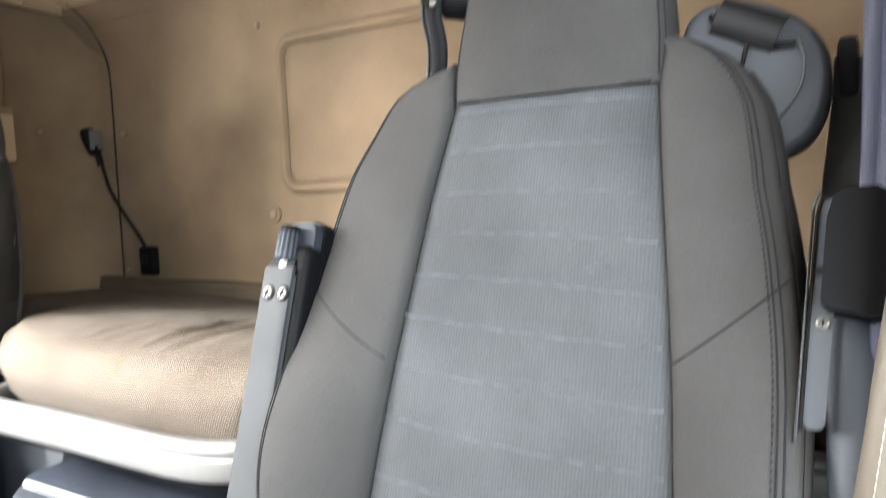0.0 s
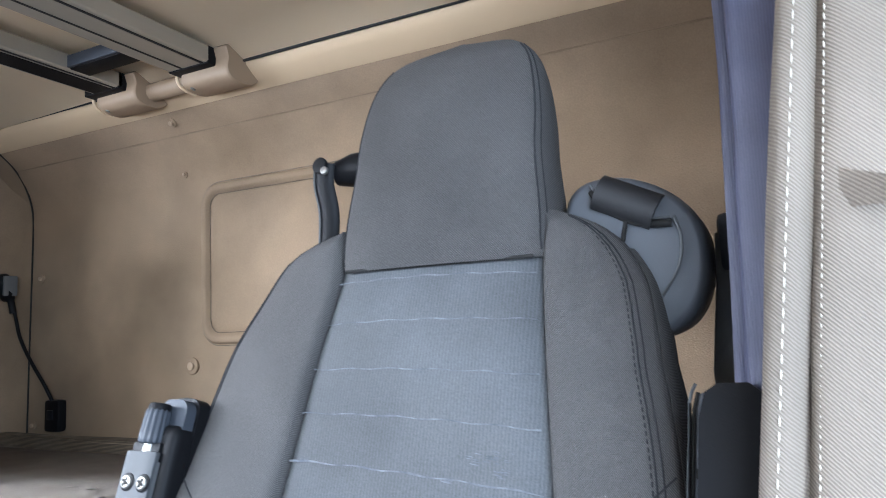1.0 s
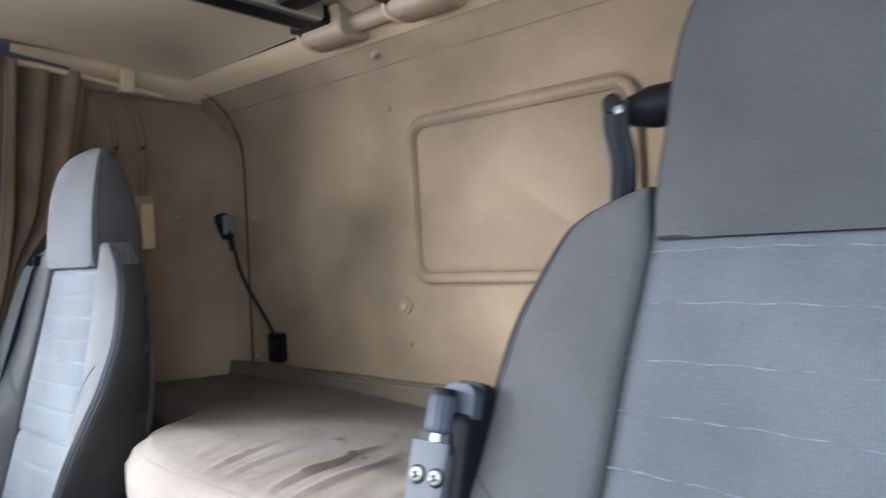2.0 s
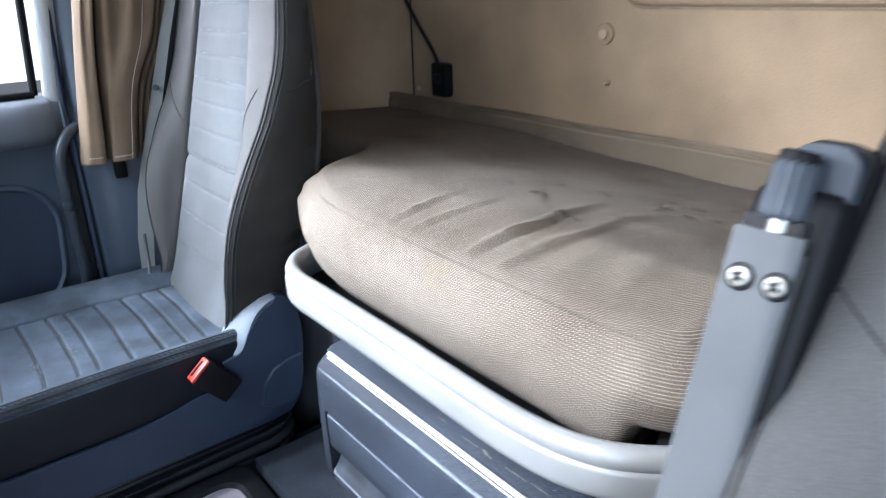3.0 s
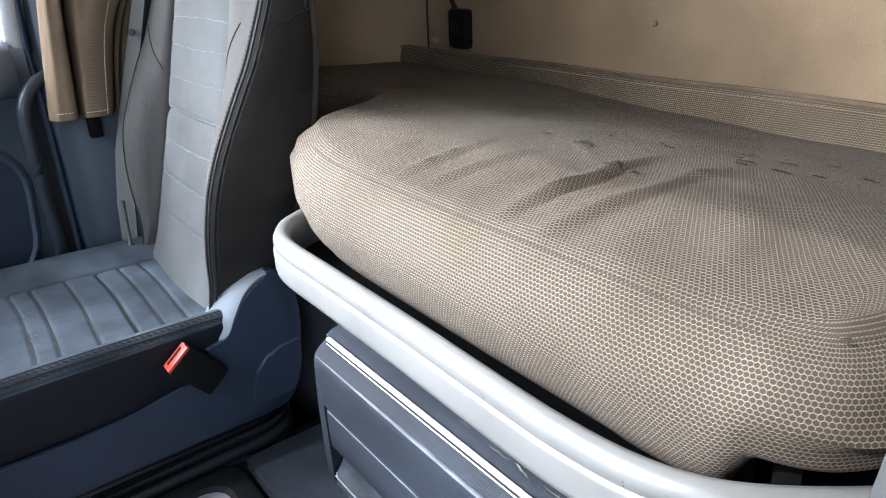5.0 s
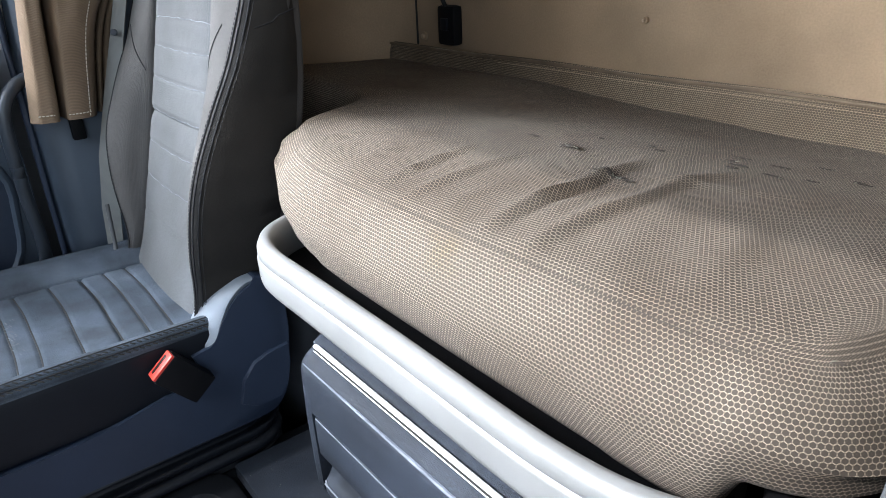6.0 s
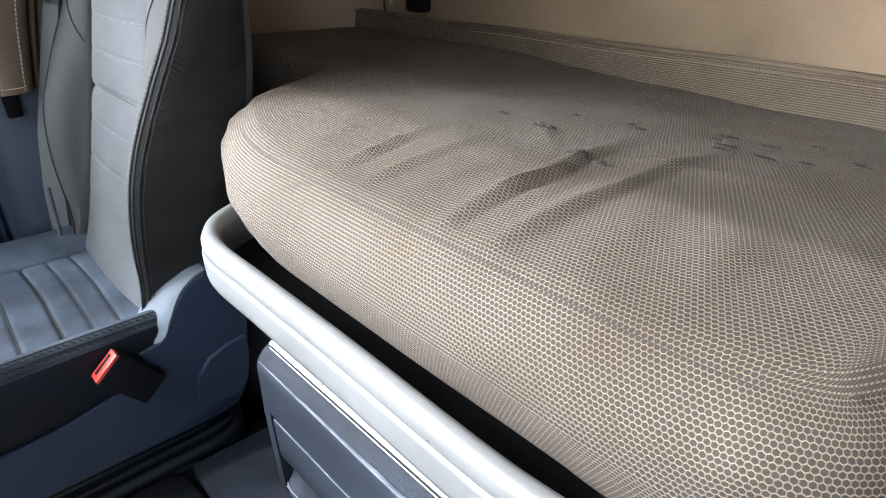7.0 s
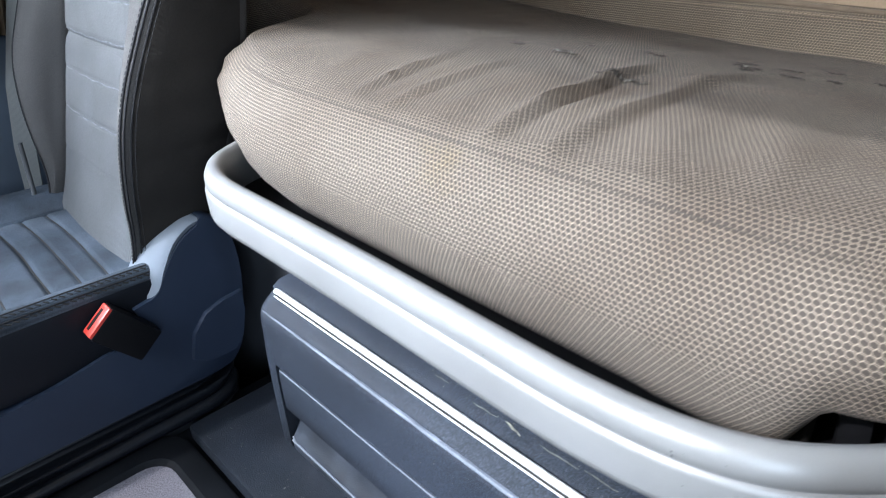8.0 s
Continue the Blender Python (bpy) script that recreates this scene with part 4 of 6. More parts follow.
for i in range(61):
    t = i / 60
    line.append((UX0 + 0.014 + (UX1 - UX0 - 0.03) * t, 0.5650 + 0.0004 * noise.noise((i * 0.4, 2, 2)), 0.4762 + 0.0004 * noise.noise((i * 0.3, 6, 1))))
    radii.append(0.0010 + 0.0016 * min(1, t * 2.5) + 0.0005 * noise.noise((i * 0.8, 3, 7)))
part("worn_edge", tube(line, radii, 6), M_EDGE, front, "pale scuffed edge")
# flap over the grip, the worn hollow below it and its lip
bm = bmesh.new()
flap = [(0.580, 0.3400), (0.5640, 0.3340), (0.5615, 0.3360), (0.5605, 0.36), (0.5600, 0.3950), (0.5612, 0.3985), (0.5650, 0.3995), (0.580, 0.3995)]
loft([[(x, y + d, z) for y, z in flap] for x, d in ((PX0 + 0.003, 0.002), (PX0 + 0.005, 0.0), (-0.1, 0.0), (PX1 - 0.005, 0.0), (PX1 - 0.003, 0.002))], True, True, bm)
part("drawer_panel", bm, M_BOX, front, "charcoal flap above the grip")
part("panel_edge", tube([(PX0 + 0.006, 0.5612, 0.3982), (-0.1, 0.5612, 0.3982), (PX1 - 0.006, 0.5612, 0.3982)], 0.0009, 6), M_EDGE, front, "pale flap edge")
bm = bmesh.new()
scoop = [(0.581, 0.338), (0.579, 0.318), (0.5745, 0.303), (0.5680, 0.292), (0.5625, 0.2850), (0.5600, 0.2800), (0.5603, 0.2720), (0.5615, 0.2655), (0.581, 0.2652)]
loft([[(x, y + d, z) for y, z in scoop] for x, d in ((PX0 + 0.004, 0.003), (PX0 + 0.008, 0.0008), (PX0 + 0.014, 0.0), (-0.1, 0.0), (PX1 - 0.014, 0.0), (PX1 - 0.008, 0.0008), (PX1 - 0.004, 0.003))], True, True, bm)
part("grip_recess", bm, M_SCOOP, front, "worn scooped grip, greyed for the light in its hollow")
lip = [(PX0 + 0.007, 0.5630, 0.2870), (PX0 + 0.014, 0.5608, 0.2830), (PX0 + 0.032, 0.5602, 0.2822), (-0.1, 0.5600, 0.2820), (PX1 - 0.02, 0.5602, 0.2820)]
part("grip_lip", tube(smooth_line(lip, 5), 0.0014, 6), M_LEDGE, front, "pale grip lip")
part("trim_strip", tube([(UX0 + 0.020, 0.5845, 0.4985), (UX0 + 0.026, 0.5845, 0.4995), (0.0, 0.5845, 0.4995), (UX1 - 0.01, 0.5845, 0.4995)], 0.0036, 10), M_WHITE_TRIM, unit, "white plastic trim strip")
part("trim_groove", tube([(UX0 + 0.022, 0.5812, 0.4958), (UX1 - 0.01, 0.5812, 0.4958)], 0.0013, 6), M_GAP, unit, "dark groove beside the trim strip")
part("trim_lip", tube([(UX0 + 0.022, 0.5802, 0.4940), (UX1 - 0.01, 0.5802, 0.4940)], 0.0009, 6), M_WHITE_TRIM, unit, "thin white lip of the trim strip")
# residue of tape and scratches on the housing top
random.seed(5)
bm = bmesh.new()
for k in range(150):
    # crust of small torn flakes, thinner towards its ends
    x = random.uniform(-0.050, 0.070)
    y = 0.638 - random.uniform(0.0, 0.011) * math.sin(math.pi * min(1, max(0, (x + 0.062) / 0.136)))
    r = random.uniform(0.0012, 0.0040)
    ring = [(x + r * random.uniform(0.5, 1.3) * math.cos(a), y + 0.6 * r * random.uniform(0.5, 1.3) * math.sin(a), 0.5048 + (y - 0.60) * 0.05) for a in (j * math.pi / 3 for j in range(6))]
    h = random.uniform(0.0005, 0.0016)
    loft([ring, [(px + random.uniform(-0.0004, 0.0004), py, pz + h) for px, py, pz in ring]], True, True, bm)
tagged(part("tape_residue", bm, M_TAPE, unit, "ragged grey-yellow crust of old tape", False), kind="stuff")
for x, y, ln, turn, wide in ((-0.020, 0.603, 0.011, -0.25, 0.0013), (-0.115, 0.606, 0.010, 0.0, 0.0005), (0.085, 0.634, 0.010, 0.1, 0.0007), (-0.055, 0.603, 0.016, 0.02, 0.00045), (0.030, 0.604, 0.020, 0.03, 0.0004), (0.070, 0.607, 0.016, -0.02, 0.0004), (-0.20, 0.620, 0.003, 0.3, 0.0005), (-0.17, 0.64, 0.003, 0.2, 0.0005)):
    z = 0.5046 + (y - 0.60) * 0.05
    part("scratch", tube([(x + ln * u, y + ln * u * turn + 0.0006 * math.sin(u * 7 + x * 90), z) for u in (-1, -0.5, 0, 0.5, 1)], [wide * 0.3, wide * 0.8, wide, wide * 0.6, wide * 0.3], 5, True, 0.4), M_TAPE, unit, "short pale scratch")

bm = bmesh.new()
for k in range(420):
    x, on_top = random.uniform(UX0 + 0.02, UX1 - 0.02), random.random() < 0.65
    y = random.uniform(0.598, 0.70) if on_top else 0.5598
    z = 0.5036 + (y - 0.60) * 0.05 if on_top else random.uniform(0.41, 0.465)
    r = random.uniform(0.0002, 0.0005)
    bmesh.ops.create_icosphere(bm, subdivisions=1, radius=r, matrix=Matrix.Translation((x, y, z)))
tagged(part("dust_specks", bm, M_TAPE, unit, "pale specks of dust"), kind="stuff")

bm = bmesh.new()
for k in range(120):
    bmesh.ops.create_icosphere(bm, subdivisions=1, radius=random.uniform(0.0002, 0.0006), matrix=Matrix.Translation((random.uniform(-0.535, -0.15), random.uniform(0.495, 0.56), 0.2433)))
dust = part("dust_specks", bm, M_TAPE, None, "pale grains of dust on the step")
tagged(dust, "pale grains of dust on the rubber step", "dust", kind="stuff")

# platform below the drawer unit and the floor mat in front of it
tagged(part("floor_step", box(-0.545, 0.31, 0.486, 0.83, 0.215, 0.243, 0.006), M_STEP), "black rubber step below the drawer unit", "floor step", kind="structure")
mat_thing = thing("floor_mat", (-0.30, 0.25, 0.216), "black rubber floor mat with a grey carpet inset", "floor mat")
bm = bmesh.new()
mo = rounded_rect(-0.575, 0.10, 0.00, 0.478, 0.05)
mi = rounded_rect(-0.535, 0.06, 0.04, 0.445, 0.04)
mi2 = rounded_rect(-0.528, 0.053, 0.047, 0.438, 0.036)
loft([[(x, y, 0.2165) for x, y in mo], [(x, y, 0.226) for x, y in mo], [(x, y, 0.229) for x, y in rounded_rect(-0.570, 0.095, 0.005, 0.473, 0.046)], [(x, y, 0.230) for x, y in mi], [(x, y, 0.220) for x, y in mi2]], False, True, bm)
part("rubber_border", bm, M_RUBBER, mat_thing, "black rubber border")
bm = bmesh.new()
loft([[(x, y, 0.217) for x, y in mi2], [(x, y, 0.2235) for x, y in mi2]], True, True, bm)
part("carpet_inset", bm, M_CARPET, mat_thing, "grey speckled carpet inset")


# ---- seats ----
UPRIGHT = [(0.46, 0.487), (0.52, 0.512), (0.60, 0.535), (0.757, 0.577), (0.914, 0.614), (1.0, 0.634), (1.10, 0.655), (1.15, 0.665)]
RECLINED = [(0.46, 0.425), (0.60, 0.468), (0.70, 0.500), (0.757, 0.520), (0.914, 0.576), (1.0, 0.606), (1.10, 0.648), (1.15, 0.662)]
PW = [(0.46, 0.165), (0.62, 0.160), (0.80, 0.150), (0.94, 0.136), (1.10, 0.119), (1.15, 0.117)]
WW = [(0.46, 0.205), (0.52, 0.217), (0.62, 0.250), (0.72, 0.272), (0.82, 0.275), (0.90, 0.268), (0.98, 0.254), (1.03, 0.239), (1.07, 0.219), (1.104, 0.199), (1.126, 0.175), (1.140, 0.148), (1.148, 0.124)]
# how far the stitched edge stands before the centre panel
BO = [(0.46, 0.004), (0.50, 0.010), (0.54, 0.020), (0.58, 0.032), (0.62, 0.042), (0.66, 0.049), (0.70, 0.052), (0.74, 0.049), (0.78, 0.040), (0.82, 0.028), (0.86, 0.014), (0.90, 0.004), (0.94, -0.005), (0.98, -0.009), (1.02, -0.011), (1.06, -0.014), (1.10, -0.013), (1.15, -0.006)]
BK = [(0.46, 0.600), (0.62, 0.650), (0.80, 0.695), (1.00, 0.722), (1.15, 0.740)]


LEAN = {-1: [(0.46, 0.0), (1.15, 0.0)], 1: [(0.46, 0.020), (1.15, 0.020)]}


def seat_w(z, s):
    """Half width, with each flank a little leaner than the pattern."""
    return spline_table(WW, z) - lerp_table(LEAN[s], z) * min(1.0, max(0.0, (1.148 - z) / 0.03))


def bolster_ring(cx, s, z, YF):
    p, f, b, k = (spline_table(t, z) for t in (PW, YF, BO, BK))
    w = seat_w(z, s)
    d = max(w - p, 0.004)
    e = f - b
    full = 0.011 * min(1.0, d / 0.06)
    pts = [(p + 0.0015, f + 0.018), (p + 0.001, f + 0.006), (p + min(0.009, d * 0.2), f - 0.005 - b * 0.08), (p + d * 0.35, f - b * 0.42 - full), (p + d * 0.62, f - b * 0.74 - full), (p + d * 0.85, f - b * 0.96 - full * 0.55),
           (p + d * 0.95, e - 0.001), (w - 0.0015, e + 0.007), (w + 0.001, e + 0.024), (w + 0.002, (e + k) / 2 + 0.01), (w - 0.008, k - 0.018), (w - 0.022 * min(1, d / 0.05), k - 0.003), (p + 0.002, k), (p + 0.001, (f + k) / 2)]
    return smooth_line([(cx + s * x, y, z) for x, y in pts], 3, True)


def bolster_front(z, s, u, YF):
    """Height of the bolster's front skin, u from the panel (0) to the stitched edge (1)."""
    p, f, b = (spline_table(t, z) for t in (PW, YF, BO))
    d = max(seat_w(z, s) - p, 0.004)
    full = 0.011 * min(1.0, d / 0.06)
    rows = [(0.0, f - 0.003), (0.08, f - 0.005 - b * 0.08), (0.35, f - b * 0.42 - full), (0.62, f - b * 0.74 - full), (0.85, f - b * 0.96 - full * 0.55), (0.95, f - b - 0.001), (1.0, f - b + 0.007)]
    return p + d * u, spline_table(rows, u)


def surface_y(z, x, YF):
    """Front of the centre panel, dished a little."""
    p = spline_table(PW, z)
    return spline_table(YF, z) - 0.004 + 0.006 * (x / p) ** 2


SEAMS = [0.575, 0.640, 0.700, 0.757, 0.810, 0.862, 0.905, 0.950, 0.993, 1.040, 1.085]


def panel_ring(cx, z, YF):
    p = spline_table(PW, z)
    k = spline_table(BK, z)
    dip = sum(0.0012 * math.exp(-((z - sz) / 0.0035) ** 2) for sz in SEAMS) + (0.006 * math.exp(-((z - 0.748) / 0.006) ** 2) if cx < 0 else 0.0)
    front = []
    for i in range(15):
        u = -1 + 2 * i / 14
        tuck = 0.010 * max(0, (abs(u) - 0.93) / 0.07) ** 2
        front.append((cx + u * (p - 0.0005), surface_y(z, u * p, YF) + dip + tuck, z))
    return front + [(cx + p - 0.002, k - 0.012, z), (cx - p + 0.002, k - 0.012, z)]


HR_W = [(1.098, 0.122), (1.15, 0.1225), (1.20, 0.119), (1.25, 0.117), (1.30, 0.108), (1.328, 0.094), (1.344, 0.073), (1.353, 0.045), (1.357, 0.018)]
HR_F = [(1.098, 0.640), (1.12, 0.637), (1.18, 0.640), (1.24, 0.648), (1.29, 0.660), (1.32, 0.672), (1.344, 0.688), (1.357, 0.708)]
HR_B = [(1.098, 0.752), (1.15, 0.756), (1.20, 0.752), (1.25, 0.742), (1.30, 0.730), (1.33, 0.722), (1.344, 0.720), (1.357, 0.718)]


def headrest_lean(cx, z):
    """The driver's headrest sits a little askew: its shift and its width."""
    if cx < 0:
        return 0.0, 1.0
    t = min(1.0, max(0.0, (z - 1.10) / 0.25))
    return 0.004 + 0.018 * t, 1.0 - 0.06 * min(1.0, t * 2.2)


def headrest_ring(cx, z):
    w, f, k = (spline_table(t, z) for t in (HR_W, HR_F, HR_B))
    shift, narrow = headrest_lean(cx, z)
    cx, w = cx + shift, w * narrow
    d = k - f
    pts = [(-w * 0.985, f + d * 0.17), (-w * 0.90, f + d * 0.055), (-w * 0.5, f - 0.003), (0, f - 0.006), (w * 0.5, f - 0.003), (w * 0.90, f + d * 0.055), (w * 0.985, f + d * 0.17), (w * 1.02, f + d * 0.5), (w * 0.97, k - d * 0.12), (w * 0.80, k), (0, k + 0.004), (-w * 0.80, k), (-w * 0.97, k - d * 0.12), (-w * 1.02, f + d * 0.5)]
    return smooth_line([(cx + x, y, z) for x, y in pts], 3, True)


def zsteps(a, b, n):
    return [a + (b - a) * i / n for i in range(n + 1)]


def build_seat(cx, base_z, YF, label):
    seat = thing("truck_seat", (cx, 0.36, base_z), label, "seat", "cab seats")
    zs = zsteps(0.462, 1.10, 30) + [1.112, 1.122, 1.130, 1.137, 1.143, 1.147]
    for s in (-1, 1):
        part("backrest_bolster", loft([bolster_ring(cx, s, z, YF) for z in zs]), M_SEAT, seat, "smooth grey twill side bolster")
        line = []
        for i in range(13):
            t = i / 12
            z = (0.815 if s < 0 else 0.835) + 0.075 * t
            x, y = bolster_front(z, s, 0.03 + (0.92 if YF is RECLINED else 0.62) * t, YF)
            line.append((cx + s * x, y - 0.0006, z))
        part("bolster_seam", tube(line, 0.0009, 5), M_THREAD, seat, "fine slanting bolster seam")
        rows = []
        for z in zsteps(0.47, 1.10, 52):
            p, f, b, k = (spline_table(t, z) for t in (PW, YF, BO, BK))
            w = seat_w(z, s)
            e = f - b
            w += 0.0032 * noise.noise((z * 38, cx, s)) * (1 if YF is UPRIGHT else 0)
            edge = [(w - 0.0005, e + 0.006), (w + 0.0030, e + 0.012), (w + 0.0050, e + 0.035), (w + 0.0045, (e + k) / 2 + 0.01), (w - 0.004, k - 0.020), (w - 0.012, k - 0.016), (w - 0.010, e + 0.02)]
            rows.append([(cx + s * x, y, z) for x, y in edge])
        # passenger side carries shade in its colour; the driver's stays twill
        part("backrest_side", loft(rows), M_SEAT if YF is RECLINED else M_SEAT_SIDE, seat, "twill side of the backrest" if YF is RECLINED else "charcoal cloth side of the backrest, deepened for shade")
        if YF is UPRIGHT and s > 0:
            w, e, k = seat_w(0.915, s), spline_table(YF, 0.915) - spline_table(BO, 0.915), spline_table(BK, 0.915)
            part("side_seam", tube([(cx + w + 0.0040, e + 0.014, 0.905), (cx + w + 0.0062, e + 0.04, 0.911), (cx + w + 0.0060, (e + k) / 2, 0.918), (cx + w - 0.001, k - 0.020, 0.925)], 0.0012, 5), M_THREAD, seat, "fine seam across the side cloth")
        # twin welts down the outer front edge
        for off in ((0.82, 0.87) if YF is RECLINED and s > 0 else (0.915, 0.96, 1.0)):
            line = []
            for z in zsteps(0.48, 1.138, 56):
                x, y = bolster_front(z, s, off, YF)
                line.append((cx + s * (x + (0.0005 if off == 1.0 else 0)), y - 0.0008, z))
            part("welt", tube(line, 0.0008 if YF is RECLINED else 0.0013, 6), M_THREAD, seat, "dark stitched welt")
            if off in (0.87, 0.96) or (YF is RECLINED and s < 0):
                continue
            bm = bmesh.new()
            for k in range(0, len(line) - 1):
                for h in (0.1, 0.6):
                    q0, q1 = Vector(line[k]).lerp(Vector(line[k + 1]), h), Vector(line[k]).lerp(Vector(line[k + 1]), h + 0.3)
                    shift = Vector((s * (-0.0035 if off in (0.82, 0.915) else 0.0035), 0.004 if off == 1.0 else 0.0006 if off == 0.92 else -0.0004, 0))
                    tube([q0 + shift, q1 + shift], 0.0008, 4, True, 1.0, (0, 1, 0), bm)
            tagged(part("welt_stitches", bm, M_THREAD, seat, "dark stitches beside the welt"), kind="stuff")
    zz = sorted(set(zsteps(0.462, 1.104, 60) + [sz + d for sz in SEAMS for d in (-0.007, -0.0035, 0, 0.0035, 0.007)]))
    part("backrest_panel", loft([panel_ring(cx, z, YF) for z in zz if 0.46 < z < 1.105]), M_SEAT_PANEL, seat, "ribbed blue-grey centre panel with worn cross seams")
    random.seed(11)
    for sz in SEAMS:
        if sz < 0.60:
            continue
        line = []
        for i in range(25):
            u = (-0.84 + 1.76 * i / 24) if YF is UPRIGHT else (-0.97 + 1.94 * i / 24)
            p = spline_table(PW, sz)
            z = sz + 0.004 * (1 - u * u) * (1 if sz > 0.9 else -0.4) + 0.0007 * math.sin(i * 1.3 + sz * 40)
            if YF is RECLINED:
                z -= (u + 1) / 2 * lerp_table([(0.90, 0.016), (0.96, 0.009), (1.05, 0.003)], sz)
            line.append((cx + u * p, surface_y(z, u * p, YF) + 0.0012 * math.exp(-((z - sz) / 0.0035) ** 2) - 0.0002, z))
        wear = 0.0007 if sz > 1.0 else 0.0009 if sz > 0.93 else 0.0012
        radii = [max(0.0003, wear * (0.75 + 0.55 * noise.noise((i * 0.45, sz * 31, cx)))) for i in range(25)]
        part("cross_seam", tube(line, radii, 6, True, 0.3, (0, 1, 0)), M_WORN, seat, "pale worn cross seam")
    hz = zsteps(1.098, 1.312, 16) + [1.320, 1.328, 1.334, 1.339, 1.344, 1.348, 1.351, 1.354, 1.356, 1.357]
    part("headrest", loft([headrest_ring(cx, z) for z in hz]), M_SEAT, seat, "tapered grey twill headrest")
    for s in (-1, 1):
        for k in (0.0, 0.012):
            line = []
            for z in zsteps(1.105, 1.334, 24):
                w, f, kk = (spline_table(t, z) for t in (HR_W, HR_F, HR_B))
                shift, narrow = headrest_lean(cx, z)
                w *= narrow
                line.append((cx + shift + s * (w * (0.955 if k == 0 else 0.985)), f + (kk - f) * (0.085 + k * 8), z))
            part("headrest_welt", tube(line, 0.0011, 6), M_THREAD, seat, "dark twin stitching")
    # black tube in the fold takes the place of the headrest's shadow
    line = [(cx + headrest_lean(cx, 1.0985)[0] + u * 0.110, 0.6425 - 0.002 * (1 - u * u), 1.0985) for u in (i / 12 - 1 for i in range(25))]
    part("fold_shadow", tube(line, 0.0022, 6), M_GAP, seat, "black line for the shadow in the fold below the headrest")

    # cushion
    ys = zsteps(-0.06, 0.53, 30)

    def dome(y):
        return 0.006 * math.sin(math.pi * min(1, max(0, (y + 0.06) / 0.6))) - 0.040 * max(0, (0.02 - y) / 0.08) ** 2

    SE = [0.03, 0.085, 0.14, 0.20, 0.250, 0.282, 0.336, 0.388, 0.426, 0.462]
    us = [0, 0.015, 0.035, 0.06, 0.10, 0.18, 0.28, 0.39, 0.5, 0.61, 0.72, 0.82, 0.90, 0.94, 0.965, 0.985, 1]

    def pillow(u, y, lower):
        """Cushion surface at u across and y along, sunk by lower."""
        tuck = 0.008 * max(0, (abs(2 * u - 1) - 0.93) / 0.07) ** 2
        bow = 0.007 * math.sin(math.pi * u) + 0.0035 * noise.noise((u * 2.2, y * 11, cx)) * math.sin(math.pi * u) ** 0.5
        rough = 0.0012 * noise.noise((u * 9, y * 30, 3.3))
        return (cx - 0.125 + 0.309 * u, y + bow, 0.478 + dome(y) - lower - tuck + rough - 0.004 * math.sin(math.pi * u))

    rows = []
    for y in sorted(set(ys + [q + d for q in SE for d in (-0.009, -0.006, -0.003, 0, 0.003, 0.006, 0.009)])):
        dip = sum((0.006 if abs(q - 0.388) < 0.01 else 0.0034) * math.exp(-((y - q) / 0.0036) ** 2) for q in SE)
        rows.append([pillow(u, y, dip) for u in us] + [(cx + 0.184, y, 0.40), (cx - 0.125, y, 0.40)])
    part("cushion_panel", loft(rows), M_CUSHION, seat, "blue-grey cushion panel with dark cross seams and dust")
    for q in SE:
        deep = 0.0056 if abs(q - 0.388) < 0.01 else 0.0031
        part("cushion_seam", tube([pillow(u, q, deep) for u in us], 0.0024 if deep > 0.005 else 0.0016, 6, True, 0.5, (0, 0, 1)), M_GAP, seat, "dark cushion cross seam")

    def cushion_side(x_in, x_out, rise, s):
        rows = []
        for y in zsteps(-0.07, 0.525, 26):
            z = 0.478 + dome(y)
            e = abs(x_out - x_in)
            pts = [(x_in, z - 0.012), (x_in + s * e * 0.10, z + 0.002), (x_in + s * e * 0.40, z + rise), (x_in + s * e * 0.78, z + rise * 0.95), (x_in + s * e * 0.97, z + rise * 0.3 - 0.004), (x_out, z - 0.018), (x_out - s * 0.002, z - 0.06), (x_out - s * 0.008, 0.392), (x_in, 0.395)]
            rows.append(smooth_line([(cx + x, y, zz) for x, zz in pts], 3, True))
        return loft(rows)

    part("cushion_bolster", cushion_side(-0.125, -0.245, 0.014, -1), M_CUSHION, seat, "grey twill cushion bolster")
    part("cushion_bolster", cushion_side(0.184, 0.219, 0.018, 1), M_CUSHION, seat, "grey cushion edge with stitching")
    for dx, dz in ((0.2085, 0.0182), (0.2152, 0.0105)):
        line = [(cx + dx, y, 0.478 + dome(y) + dz) for y in zsteps(-0.05, 0.50, 60)]
        part("cushion_welt", tube(line, 0.0012, 6), M_THREAD, seat, "dark stitched cushion welt")
        bm = bmesh.new()
        for p, q in zip(line, line[1:]):
            tube([Vector(p) + Vector((0.0025, 0, -0.0006)), Vector(q).lerp(Vector(p), 0.35) + Vector((0.0050, 0, -0.0030))], 0.0011, 4, True, 1.0, (0, 0, 1), bm)
        tagged(part("welt_stitches", bm, M_GAP, seat, "dark stitches along the cushion welt"), kind="stuff")
    part("cushion_side", box(cx + 0.170, cx + 0.2212, -0.05, 0.52, 0.385, 0.482, 0.008), M_SEAT_BASE, seat, "black side of the cushion")

    # plastic side cover with the backrest hinge
    o = cx + 0.228
    outline = [(-0.02, 0.395), (0.10, 0.384), (0.195, 0.382), (0.275, 0.382), (0.343, 0.388), (0.415, 0.402), (0.452, 0.402), (0.468, 0.430), (0.462, 0.460), (0.474, 0.472), (0.492, 0.500), (0.515, 0.529), (0.545, 0.546), (0.579, 0.549), (0.605, 0.531), (0.619, 0.495), (0.622, 0.450), (0.617, 0.400), (0.608, 0.345), (0.590, 0.310), (0.56, 0.296), (0.45, 0.296), (0.30, 0.298), (0.10, 0.300), (-0.02, 0.302)]
